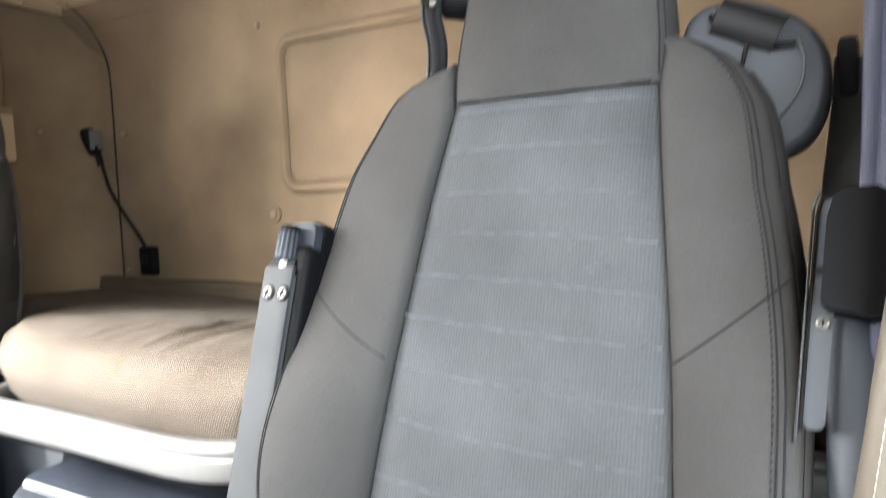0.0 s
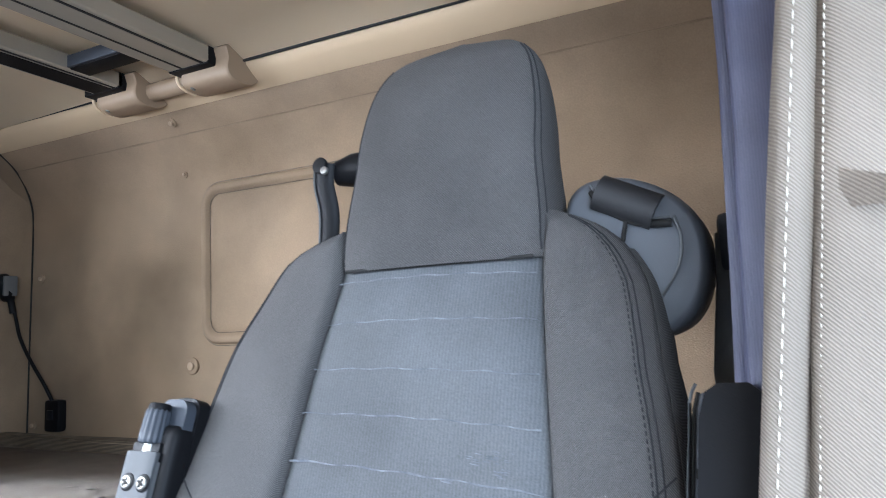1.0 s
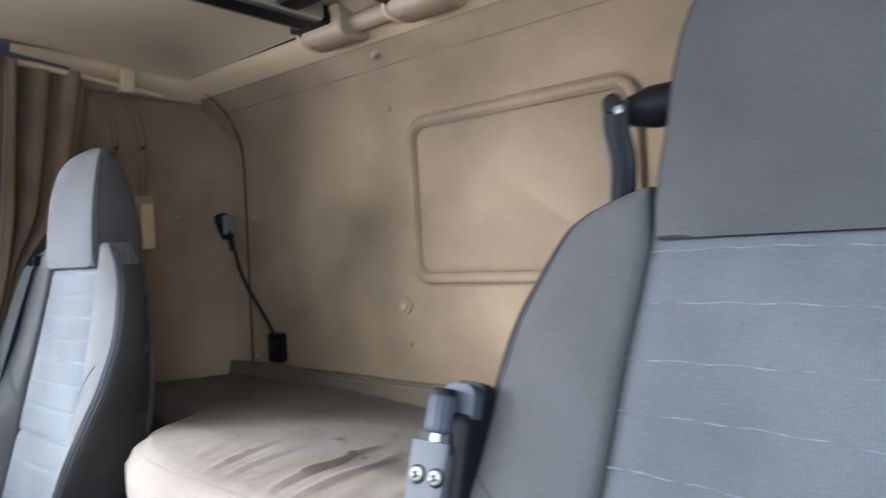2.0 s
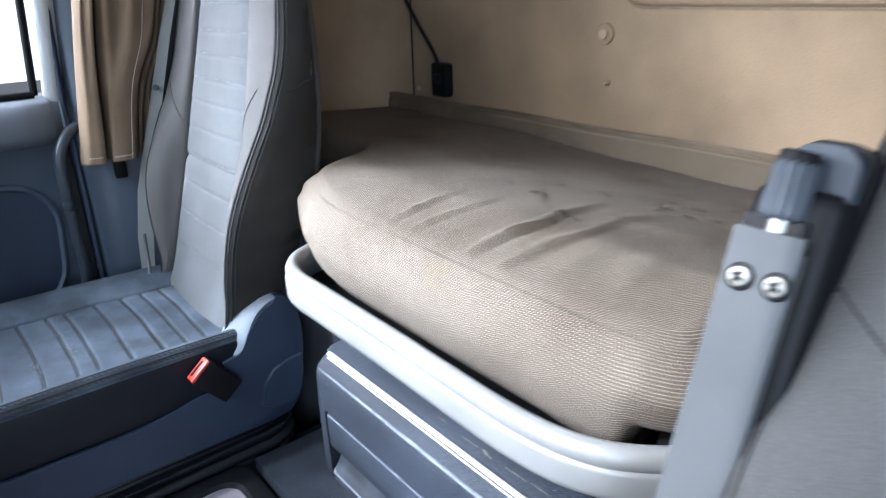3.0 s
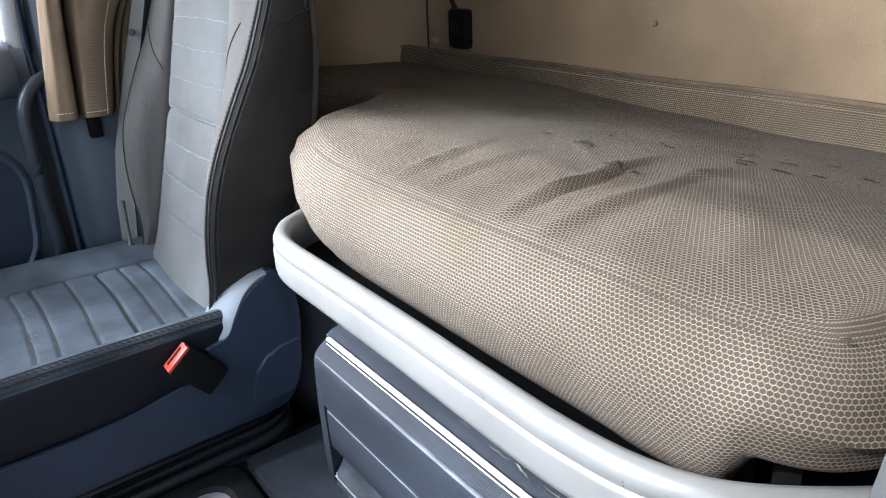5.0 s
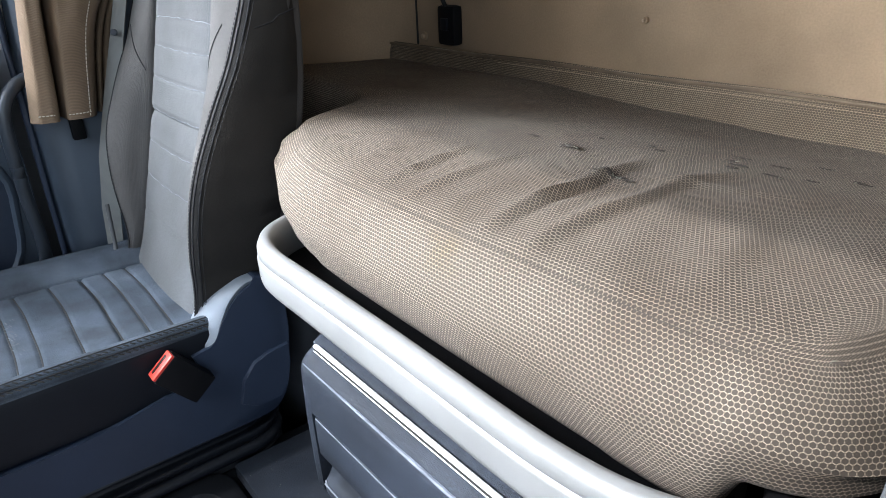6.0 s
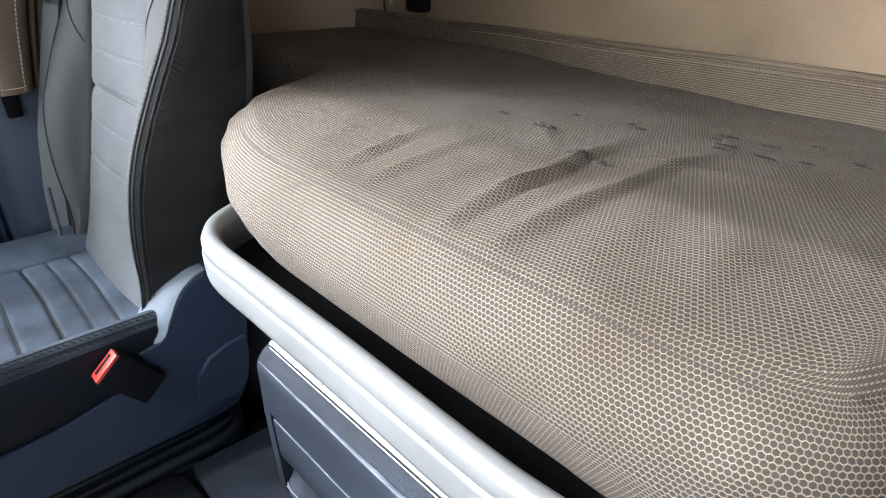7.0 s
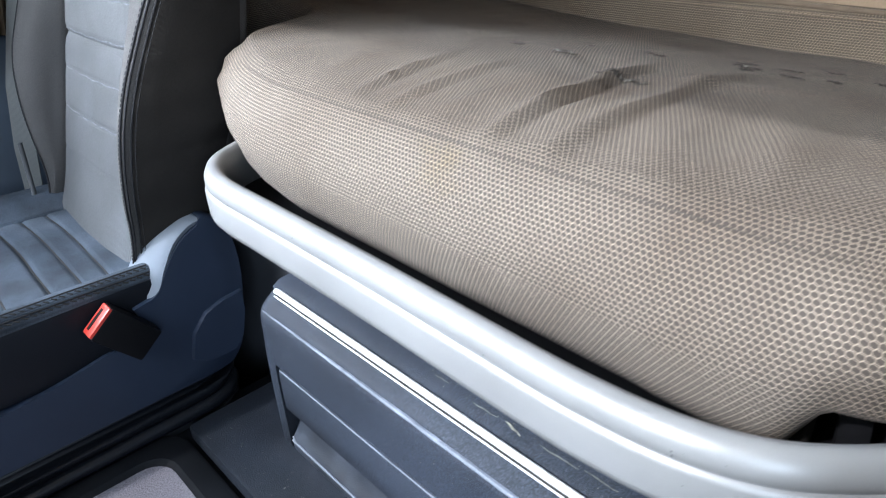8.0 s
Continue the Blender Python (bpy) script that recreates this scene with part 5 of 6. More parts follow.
    ring = smooth_line([(0, y, z) for y, z in outline], 3, True)
    c = Vector((0, 0.50, 0.43))
    rows = []
    for x, k in ((-0.045, 1.0), (-0.010, 1.0), (-0.003, 0.993), (0.0, 0.975)):
        ring_x = []
        for p in ring:
            slope = max(0.0, min(1.0, (p.z - 0.452) / 0.012)) * max(0.0, min(1.0, (0.580 - p.y) / 0.035)) * (0.0 if x < -0.02 else 1.0)
            ring_x.append((o + x, c.y + (p.y - c.y) * k + 0.026 * slope, c.z + (p.z - c.z) * k - 0.008 * slope))
        rows.append(ring_x)
    cover = part("hinge_cover", loft(rows), M_NAVY, seat, "navy plastic hinge cover")
    # front facet of the same cover, its lit look put into the colour
    facet = smooth_line([(0, 0.4605, 0.456), (0, 0.464, 0.464), (0, 0.474, 0.4735), (0, 0.492, 0.501), (0, 0.515, 0.530), (0, 0.545, 0.5475), (0, 0.572, 0.551)], 4)
    rows = []
    for i, p in enumerate(facet):
        t = i / (len(facet) - 1)
        pull = 0.030 * (1 - t) ** 0.7 + 0.006
        rows.append([(o - 0.043, p.y - 0.001, p.z + 0.001), (o - 0.008, p.y + pull * 0.7 - 0.002, p.z - 0.004), (o - 0.0005, p.y + pull, p.z - 0.008), (o - 0.004, p.y + pull + 0.004, p.z - 0.014), (o - 0.043, p.y + 0.010, p.z - 0.008)])
    part("cover_edge", loft(rows), M_FACET, cover, "front edge of the navy cover, paled for the light on it")
    rows = []
    for x, k in ((-0.02, 1.0), (0.004, 1.0), (0.007, 0.97)):
        pts = [(0.520, 0.340), (0.530, 0.380), (0.552, 0.405), (0.580, 0.415), (0.612, 0.418), (0.612, 0.385), (0.602, 0.345), (0.585, 0.325), (0.545, 0.325)]
        rows.append([(o + x, 0.57 + (y - 0.57) * k, 0.37 + (z - 0.37) * k) for y, z in pts])
    part("knuckle_cover", loft(rows), M_NAVY, cover)

    # suspension skirt in folds
    rows = []
    for i, z in enumerate(zsteps(base_z + 0.001, 0.304, 96)):
        t = i / 96
        f = 0.007 + 0.007 * math.cos(2 * math.pi * i / 8)
        sag = 0.005 * math.sin(2 * math.pi * i / 24)
        rows.append([(cx + x, y, z + 0.006 * math.sin(y * 9 + i) * (0 < i < 92)) for x, y in rounded_rect(-0.215 + f, 0.225 - f + sag - 0.012 * (1 - t), -0.02 + f, 0.605 - f, 0.07, 6)])
    part("bellows_skirt", loft(rows), M_SKIRT, seat, "black pleated suspension skirt")
    part("seat_pan", box(cx - 0.22, cx + 0.205, -0.04, 0.585, 0.35, 0.405, 0.012), M_SEAT_BASE, seat, "black seat pan")

    # belt buckle beside the cushion
    buckle = part("belt_buckle", box(-0.014, 0.014, -0.0235, 0.0235, -0.042, 0.036, 0.004), M_BLACK, seat, "black belt buckle")
    buckle.matrix_world = Matrix.Translation((cx + 0.240, 0.440, 0.436)) @ Matrix.Rotation(radians(40), 4, "X")
    button = part("release_button", box(-0.0105, 0.0125, -0.0215, 0.022, 0.033, 0.0395, 0.0022), M_RED, None, "red release button")
    button.matrix_world = buckle.matrix_world
    slit = part("tongue_slit", box(-0.0045, 0.0015, -0.015, 0.016, 0.0385, 0.0402, 0.0006), M_BLACK, None, "dark slit for the belt tongue")
    slit.matrix_world = buckle.matrix_world
    for ob in (button, slit):
        ob.parent = buckle
        ob.matrix_parent_inverse = buckle.matrix_world.inverted()
    return seat


def dust_smear(seat, x0, y0, long, wide, count):
    """Pale dust rubbed into the cushion cloth."""
    bm = bmesh.new()
    for k in range(count):
        x, y = x0 + random.gauss(0, 0.5) * long, y0 + random.gauss(0, 0.5) * wide
        half = random.uniform(0.001, 0.005)
        z = 0.4795 + 0.006 * math.sin(math.pi * min(1, max(0, (y + 0.06) / 0.6))) - 0.004 * math.sin(math.pi * min(1, max(0, (x - PX + 0.125) / 0.29)))
        tube([(x - half, y, z), (x, y + 0.001, z + 0.0002), (x + half, y + 0.002, z)], [0.0002, 0.0005, 0.0002], 4, True, 0.4, (0, 0, 1), bm)
    tagged(part("dust_smear", bm, M_WORN, seat, "pale dust on the cushion"), kind="stuff")


PX, DX = -0.785, 0.617
LEAN[-1] = [(0.46, 0.034), (0.60, 0.050), (0.76, 0.058), (0.86, 0.032), (0.97, -0.014), (1.06, -0.044), (1.12, -0.055)]
passenger_seat = build_seat(PX, 0.0, UPRIGHT, "grey cloth passenger seat with ribbed panel and upright back")
random.seed(8)
dust_smear(passenger_seat, -0.76, 0.26, 0.060, 0.012, 60)
dust_smear(passenger_seat, -0.70, 0.20, 0.030, 0.008, 26)
LEAN[-1] = [(0.46, 0.0), (0.85, -0.003), (0.91, -0.007), (0.98, -0.011), (1.07, -0.018), (1.15, -0.020)]
LEAN[1] = [(0.46, 0.020), (0.99, 0.019), (1.034, 0.011), (1.07, 0.0), (1.15, 0.0)]
driver_seat = build_seat(DX, 0.0, RECLINED, "grey cloth driver seat with ribbed panel, tall headrest and worn seams")


random.seed(31)
for sx, sz, long, high, count in ((0.70, 0.916, 0.020, 0.006, 22), (0.664, 0.897, 0.005, 0.002, 10), (0.715, 0.905, 0.012, 0.003, 12)):
    bm = bmesh.new()
    for k in range(count):
        x, z = sx + random.gauss(0, 0.5) * long, sz + random.gauss(0, 0.5) * high
        half = random.uniform(0.001, 0.005)
        pts = [(x + h * half, surface_y(z, x + h * half - DX, RECLINED) - 0.0003, z - 0.15 * h * half) for h in (-1, 0, 1)]
        tube(pts, [0.0002, random.uniform(0.0003, 0.0006), 0.0002], 4, True, 0.5, (0, 1, 0), bm)
    part("scuff_mark", bm, M_WORN, driver_seat, "pale rubbed scuff mark")


# driver's raised armrests: steel strip in front, black padded back
def armrest(x0, x1, label, screws, knob):
    arm = thing("armrest", ((x0 + x1) / 2, 0.50, 0.62), label, "armrest", "driver seat armrests")
    low, top = Vector((0, 0.437, 0.62)), Vector((0, 0.532, 0.915))
    d = (top - low).normalized()
    turn = Matrix.Translation(low) @ Matrix.Rotation(-math.atan2(d.y, d.z), 4, "X")
    L = (top - low).length

    def put(bm):
        bmesh.ops.transform(bm, matrix=turn, verts=bm.verts)
        return bm

    part("steel_strip", put(box(x0, x1, -0.004, 0.002, 0.0, L, 0.0022)), M_STRIP, arm, "dull steel strip")
    part("side_flange", put(box(x1 - 0.004, x1, -0.002, 0.030, 0.0, L - 0.01, 0.0012)), M_STEEL, arm)
    part("padded_back", put(box(x0 + 0.001, x1 + 0.012, 0.004, 0.068, -0.02, L + 0.030, 0.012, 3)), M_BLACK, arm, "black padded armrest back")
    plate = rounded_rect(x0 + 0.014, x1 + 0.010, L - 0.05, L + 0.058, 0.014, 5)
    part("end_plate", put(loft([[(x, 0.014, z) for x, z in plate], [(x, 0.030, z) for x, z in plate]])), M_SLATE, arm, "slate grey end plate")
    rim = rounded_rect(x0 + 0.012, x1 + 0.014, L - 0.05, L + 0.062, 0.016, 5)
    part("end_rim", put(loft([[(x, 0.028, z) for x, z in rim], [(x, 0.046, z) for x, z in rim]])), M_BLACK, arm, "black rim of the end plate")
    for sx in screws:
        s = part("screw", put(disc((sx, -0.004, L - 0.032), (0, -1, 0), 0.0070, 0.0035)), M_CHROME, arm, "bright cross-head screw")
        for a in (25, 115):
            bm = box(-0.0044, 0.0044, -0.0008, 0.0008, -0.0012, 0.0012)
            bmesh.ops.transform(bm, matrix=Matrix.Translation((sx, -0.0077, L - 0.032)) @ Matrix.Rotation(radians(a), 4, "Y"), verts=bm.verts)
            part("screw_slot", put(bm), M_GAP, s)
        part("washer", put(disc((sx, -0.0035, L - 0.032), (0, -1, 0), 0.0092, 0.0022)), M_BLACK, arm)
    if knob:
        kx = (x0 + x1) / 2 + 0.002
        part("knob_stem", put(tube([(kx, 0.004, L - 0.004), (kx, 0.004, L + 0.010)], 0.0075, 12)), M_CHROME, arm, "bright knob stem")
        part("stem_clip", put(box(x0 + 0.002, x1 - 0.002, 0.000, 0.016, L - 0.008, L + 0.010, 0.003)), M_BLACK, arm)
        rows = []
        for z, k in ((0.008, 0.82), (0.010, 0.98), (0.014, 1.0), (0.040, 0.94), (0.044, 0.86), (0.046, 0.70)):
            rows.append([(kx + 0.0138 * k * (1 + 0.05 * math.cos(14 * a)) * math.cos(a), 0.004 + 0.0138 * k * (1 + 0.05 * math.cos(14 * a)) * math.sin(a), L + z) for a in (2 * math.pi * q / 84 for q in range(84))])
        knob_ob = part("ribbed_knob", put(loft(rows)), M_SLATE, arm, "ribbed grey adjusting knob")
        part("knob_cap", put(disc((kx, 0.004, L + 0.043), (0, 0, 1), 0.0120, 0.008, 24, 0.5)), M_BLACK, knob_ob, "black knob cap")
    return arm


armrest(0.300, 0.345, "raised armrest with steel strip and ribbed knob", (0.3135, 0.3365), True)

# outer armrest, seen from its steel flank
arm2 = thing("armrest", (0.90, 0.56, 0.70), "raised black outer armrest with a steel flank plate", "armrest", "driver seat armrests")


def slanted(bm, pivot=(0.0, 0.545, 0.96), tilt=-17):
    p = Vector(pivot)
    for v in bm.verts:
        v.co.x += 0.005 + 0.06 * (v.co.z - 0.97)
    bmesh.ops.transform(bm, matrix=Matrix.Translation(p) @ Matrix.Rotation(radians(tilt), 4, "X") @ Matrix.Translation(-p), verts=bm.verts)
    return bm


pl = rounded_rect(0.8755, 0.8905, 0.800, 0.978, 0.006, 4)
part("flank_plate", slanted(loft([[(x, 0.545, z) for x, z in pl], [(x, 0.552, z) for x, z in pl]])), M_GUIDE, arm2, "dull steel flank plate")
part("plate_groove", slanted(tube([(0.8745, 0.5445, 0.798), (0.8745, 0.5445, 0.965), (0.877, 0.5445, 0.978)], 0.0016, 6)), M_GAP, arm2, "dark groove beside the plate")
part("plate_lip", slanted(tube([(0.8715, 0.5425, 0.79), (0.8715, 0.5425, 0.970), (0.8728, 0.5425, 0.978), (0.8755, 0.5425, 0.984)], 0.0013, 6)), M_STEEL, arm2, "grey plate lip")
part("plate_notch", slanted(box(0.8765, 0.8895, 0.5425, 0.546, 0.917, 0.924, 0.001)), M_GAP, arm2, "dark notch across the plate")
s = part("screw", slanted(disc((0.884, 0.5445, 0.880), (0, -1, 0), 0.0052, 0.003)), M_CHROME, arm2, "bright cross-head screw")
for a in (0, 90):
    bm = box(-0.0028, 0.0028, -0.0006, 0.0006, -0.0007, 0.0007)
    bmesh.ops.transform(bm, matrix=Matrix.Translation((0.884, 0.5413, 0.880)) @ Matrix.Rotation(radians(a), 4, "Y"), verts=bm.verts)
    part("screw_slot", slanted(bm), M_GAP, s)
bm = bmesh.new()
prof = [(0.004, 0.888), (0.0, 0.895), (0.0, 0.955), (0.003, 0.972), (0.010, 0.978), (0.028, 0.979), (0.036, 0.972), (0.040, 0.93), (0.040, 0.886), (0.030, 0.882)]
loft([[(0.8815 + o * k * 1.18, y, z) for o, z in prof] for y, k in ((0.512, 0.94), (0.520, 1.0), (0.605, 1.0), (0.612, 0.9))], True, True, bm)
part("padded_cover", slanted(bm), M_BLACK, arm2, "black padded cover")
low = smooth_line([(0.903, 0.548, 0.900), (0.905, 0.538, 0.86), (0.906, 0.522, 0.80), (0.907, 0.500, 0.74), (0.905, 0.475, 0.66), (0.903, 0.455, 0.58)], 5)
part("lower_shroud", tube(low, [0.010 + 0.010 * min(1, k / 6) for k in range(len(low))], 12, True, 0.7), M_LEDGE, arm2, "pale blue-grey lower shroud")

# belt guide on the driver's shoulder
guide = thing("belt_guide", (0.83, 0.70, 1.02), "slate plastic belt guide on the driver seat shoulder", "belt guide")
outline = [(0.748, 1.10), (0.752, 1.15), (0.764, 1.170), (0.785, 1.178), (0.815, 1.176), (0.850, 1.160), (0.876, 1.135), (0.888, 1.105), (0.887, 1.065), (0.875, 1.035), (0.855, 1.018), (0.82, 1.01), (0.76, 1.02)]
ring = smooth_line([(x, 0, z) for x, z in outline], 4, True)
rows = []
for y, k in ((0.677, 0.86), (0.680, 0.92), (0.687, 0.97), (0.70, 1.0), (0.755, 1.0), (0.77, 0.97), (0.778, 0.90)):
    rows.append([(0.822 + (p.x - 0.822) * k, y + 0.10 * (p.z - 1.10), 1.10 + (p.z - 1.10) * k) for p in ring])
part("housing", loft(rows), M_GUIDE, guide, "slate grey guide housing")
mould = smooth_line([(0.861, 0.675, 1.128), (0.866, 0.674, 1.105), (0.862, 0.672, 1.08), (0.846, 0.670, 1.053)], 6)
part("pale_bead", tube(mould, 0.0016, 6), M_STEEL, guide, "pale moulded bead")
part("parting_line", tube([(0.816, 0.6765, 1.128), (0.812, 0.674, 1.108)], 0.0022, 6), M_GAP, guide, "dark parting line")
slot = smooth_line([(0.783, 0.682, 1.162), (0.792, 0.680, 1.148), (0.810, 0.678, 1.134), (0.832, 0.677, 1.124), (0.858, 0.677, 1.122)], 6)
part("slot", tube(slot, 0.0040, 8), M_GAP, guide, "dark belt slot")
part("slot_lip", tube([p + Vector((0, -0.004, 0.006)) for p in slot[:4]], 0.0014, 6), M_STEEL, guide)
part("slot_lip", tube([p + Vector((0, -0.004, 0.005)) for p in slot[-8:]], 0.0013, 6), M_STEEL, guide)


def webbing(name, centre, across, thick, material, owner, label="", smooth=False):
    """A flat band along a line; across gives its half width at each place."""
    rows = []
    pts = [Vector(p) for p in centre]
    for i, p in enumerate(pts):
        d = (pts[min(i + 1, len(pts) - 1)] - pts[max(i - 1, 0)]).normalized()
        a = Vector(across[i])
        n = d.cross(a).normalized() * thick
        rows.append([p - a - n, p + a - n, p + a + n, p - a + n])
    return part(name, loft(rows), material, owner, label, smooth)


hub, spread_axis, rise_axis = Vector((0.817, 0.686, 1.146)), Vector((0.0275, 0, -0.0135)), Vector((0.44, 0, 0.90))
centre, across = [], []
for i in range(27):
    a = radians(-62 + 205 * i / 26)
    centre.append(hub + 0.0185 * (math.cos(a) * Vector((0, -1, 0)) + math.sin(a) * rise_axis))
    across.append(spread_axis)
belt = thing("seat_belt", (0.86, 0.72, 1.14), "black belt webbing over the driver seat guide", "seat belt")
webbing("webbing_loop", centre, across, 0.0012, M_BELT_DARK, belt, "", True)
webbing("webbing_fall", [(0.905, 0.745, 1.115), (0.906, 0.74, 1.06), (0.902, 0.73, 0.98), (0.905, 0.71, 0.88), (0.91, 0.69, 0.75)], [(0.014, 0.006, 0), (0.018, 0.006, 0), (0.022, 0.004, 0), (0.022, 0.002, 0), (0.020, 0, 0)], 0.0013, M_BELT, belt, "grey striped belt webbing")
part("belt_anchor", box(0.893, 0.912, 0.735, 0.77, 1.075, 1.135, 0.008), M_SLATE, belt, "slate belt anchor")

# folded bar behind the driver's headrest
bar = thing("folded_handle", (0.470, 0.69, 1.12), "black folding handle behind the driver seat shoulder", "handle")
line = smooth_line([(0.456, 0.692, 1.08), (0.458, 0.686, 1.13), (0.464, 0.680, 1.175), (0.460, 0.676, 1.21), (0.462, 0.676, 1.236)], 6)
part("handle_bar", tube(line, 0.014, 10, True, 0.5, (0, 1, 0)), M_BLACK, bar)
# highlight along the bar, drawn as a thin grey tube
part("bar_highlight", tube([p + Vector((-0.011, -0.006, 0)) for p in line], 0.0012, 6), M_STEEL, bar, "grey line for the highlight along the bar's edge")
part("pivot_tube", tube([(0.468, 0.692, 1.226), (0.49, 0.696, 1.228), (0.53, 0.70, 1.228), (0.62, 0.70, 1.228)], [0.015, 0.021, 0.022, 0.022], 14), M_BLACK, bar)
part("pivot_cap", disc((0.462, 0.666, 1.232), (0, -1, 0.2), 0.010, 0.004), M_BLACK, bar)
part("pivot_bolt", disc((0.470, 0.664, 1.224), (0, -1, 0.2), 0.0050, 0.004), M_CHROME, bar, "bright pivot bolt")

# passenger belt from the door post to the seat
pb = thing("seat_belt", (-1.0, 0.6, 0.48), "grey belt webbing hanging beside the passenger seat", "seat belt")
webbing("webbing", [(-0.985, 0.692, 1.150), (-1.004, 0.668, 1.125), (-1.014, 0.645, 1.10), (-1.020, 0.605, 0.98), (-1.022, 0.571, 0.87), (-1.024, 0.534, 0.75), (-1.025, 0.508, 0.66), (-1.025, 0.490, 0.56), (-1.024, 0.479, 0.46)],
        [(0.008, 0.007, 0)] * 3 + [(0.008, 0.009, 0), (0.008, 0.010, 0), (0.009, 0.012, 0), (0.010, 0.014, 0), (0.010, 0.014, 0), (0.008, 0.012, 0)], 0.0013, M_BELT, pb)
part("belt_button", disc((-1.015, 0.566, 0.878), (0.86, -0.5, 0), 0.006, 0.003), M_SLATE, pb, "small round belt stop")
part("belt_guide", box(-1.0, -0.96, 0.640, 0.672, 1.105, 1.13, 0.006), M_BLACK, pb, "black belt guide")
part("belt_tongue", tube([(-0.98, 0.476, 0.58), (-0.968, 0.470, 0.50), (-0.962, 0.466, 0.485)], 0.004, 8), M_STEEL, pb, "steel belt end")


# ---- curtains ----
def curtain_sheet(lines, rows, top, bottom, thick=0.0025):
    """Cloth hung in folds: lines are (x, y) places along the top and along the bottom."""
    a = smooth_line([(x, y, 0) for x, y in lines[0]], 10)
    b = smooth_line([(x, y, 0) for x, y in lines[1]], 10)
    bm = bmesh.new()
    grid = []
    for j in range(rows + 1):
        t = j / rows
        z = top + (bottom - top) * t
        row = []
        for i, (p, q) in enumerate(zip(a, b)):
            w = 0.003 * noise.noise((i * 0.13, z * 7, 2.0))
            row.append(bm.verts.new((p.x + (q.x - p.x) * t + w, p.y + (q.y - p.y) * t + w * 0.6, z + 0.002 * math.sin(i * 0.7) * t)))
        grid.append(row)
    for r0, r1 in zip(grid, grid[1:]):
        for i in range(len(r0) - 1):
            bm.faces.new((r0[i], r0[i + 1], r1[i + 1], r1[i]))
    bmesh.ops.recalc_face_normals(bm, faces=bm.faces)
    bmesh.ops.solidify(bm, geom=bm.faces[:], thickness=thick)
    return bm, a, b


LOBE_A = [(0.735, 0.402), (0.98, 0.438), (1.19, 0.470), (1.40, 0.495), (1.60, 0.505)]
LOBE_GAP = [(0.735, 0.449), (0.98, 0.472), (1.19, 0.508), (1.40, 0.532), (1.60, 0.545)]
LOBE_B = [(0.735, 0.510), (0.885, 0.542), (0.99, 0.590), (1.19, 0.628), (1.40, 0.644), (1.60, 0.655)]
LOBE_FAR = [(0.735, 0.545), (0.885, 0.578), (0.99, 0.622), (1.09, 0.650), (1.15, 0.690), (1.22, 0.745), (1.34, 0.785), (1.60, 0.835)]


def gather(z):
    """Plan of the gathered curtain at a height: two broad lobes, then narrow folds towards the bunk."""
    l, g, r, f = (spline_table(t, z) for t in (LOBE_A, LOBE_GAP, LOBE_B, LOBE_FAR))
    up = min(1.0, max(0.0, (z - 0.90) / 0.25))
    w, q = r - g, f - r
    pts = [(l + 0.004, -0.030), (l, -0.012), (l + 0.22 * (g - l), 0.008), (l + 0.45 * (g - l), 0.012 - 0.010 * up), (l + 0.75 * (g - l), 0.015), (g - 0.006, 0.006), (g - 0.001, -0.030), (g + 0.006, -0.034), (g + 0.010, -0.006),
           (g + 0.18 * w, 0.014), (g + 0.36 * w, 0.017 - 0.030 * up), (g + 0.55 * w, 0.019 - 0.002 * up), (g + 0.76 * w, 0.014 - 0.012 * up), (r - 0.008, 0.008), (r, -0.012), (r - 0.002, -0.034),
           (r + 0.12 * q, -0.060), (r + 0.24 * q, -0.026), (r + 0.42 * q, -0.022), (r + 0.50 * q, -0.060), (r + 0.58 * q, -0.062), (r + 0.70 * q, -0.028), (r + 0.84 * q, -0.024), (r + 0.92 * q, -0.056), (r + q, -0.060)]
    return [(-1.040 + o + 0.004 * noise.noise((i * 0.7, z * 5, 3.0)), y + 0.003 * noise.noise((i * 0.9, z * 4, 9.0)), z) for i, (y, o) in enumerate(pts)]


curtain = thing("curtain", (-1.05, 0.5, 0.735), "brown twill curtain gathered in two lobes beside the passenger seat", "curtain", "cab curtains")
bm = bmesh.new()
loft([smooth_line(gather(z), 5) for z in zsteps(0.735, 1.60, 44)], False, False, bm)
bmesh.ops.recalc_face_normals(bm, faces=bm.faces)
bmesh.ops.solidify(bm, geom=bm.faces[:], thickness=0.0022)
part("cloth", bm, M_CURTAIN, curtain)


def hem(name, points, gap, label):
    """A row of single stitches along a line."""
    bm = bmesh.new()
    pts = [Vector(p) for p in points]
    for p, q in zip(pts, pts[1:]):
        n = max(1, round((q - p).length / gap))
        for k in range(n):
            tube([p.lerp(q, k / n), p.lerp(q, (k + 0.65) / n)], 0.0009, 4, True, 1.0, (1, 0, 0), bm)
    tagged(part(name, bm, M_STITCH, curtain, label), kind="stuff")


def lobe_point(z, i, out=0.0035):
    p = gather(z)[i]
    return (p[0] + out, p[1] - 0.001, z)


hem("hem_stitches", [lobe_point(z, 12) for z in zsteps(0.738, 1.58, 60)], 0.006, "pale stitches down the curtain hem")
hem("hem_stitches", [lobe_point(0.748, i) for i in (2, 3, 4, 5)], 0.006, "pale stitches along the bottom hem")
hem("hem_stitches", [lobe_point(0.745, i) for i in (9, 10, 11, 12, 13)], 0.006, "pale stitches along the bottom hem")
part("tie_tab", box(-1.070, -1.052, 0.462, 0.486, 0.690, 0.742, 0.005), M_BLACK, curtain, "black curtain tie tab")
rod = thing("curtain_rail", (-1.06, 0.6, 1.58), "cream curtain rail under the headliner", "curtain rail")
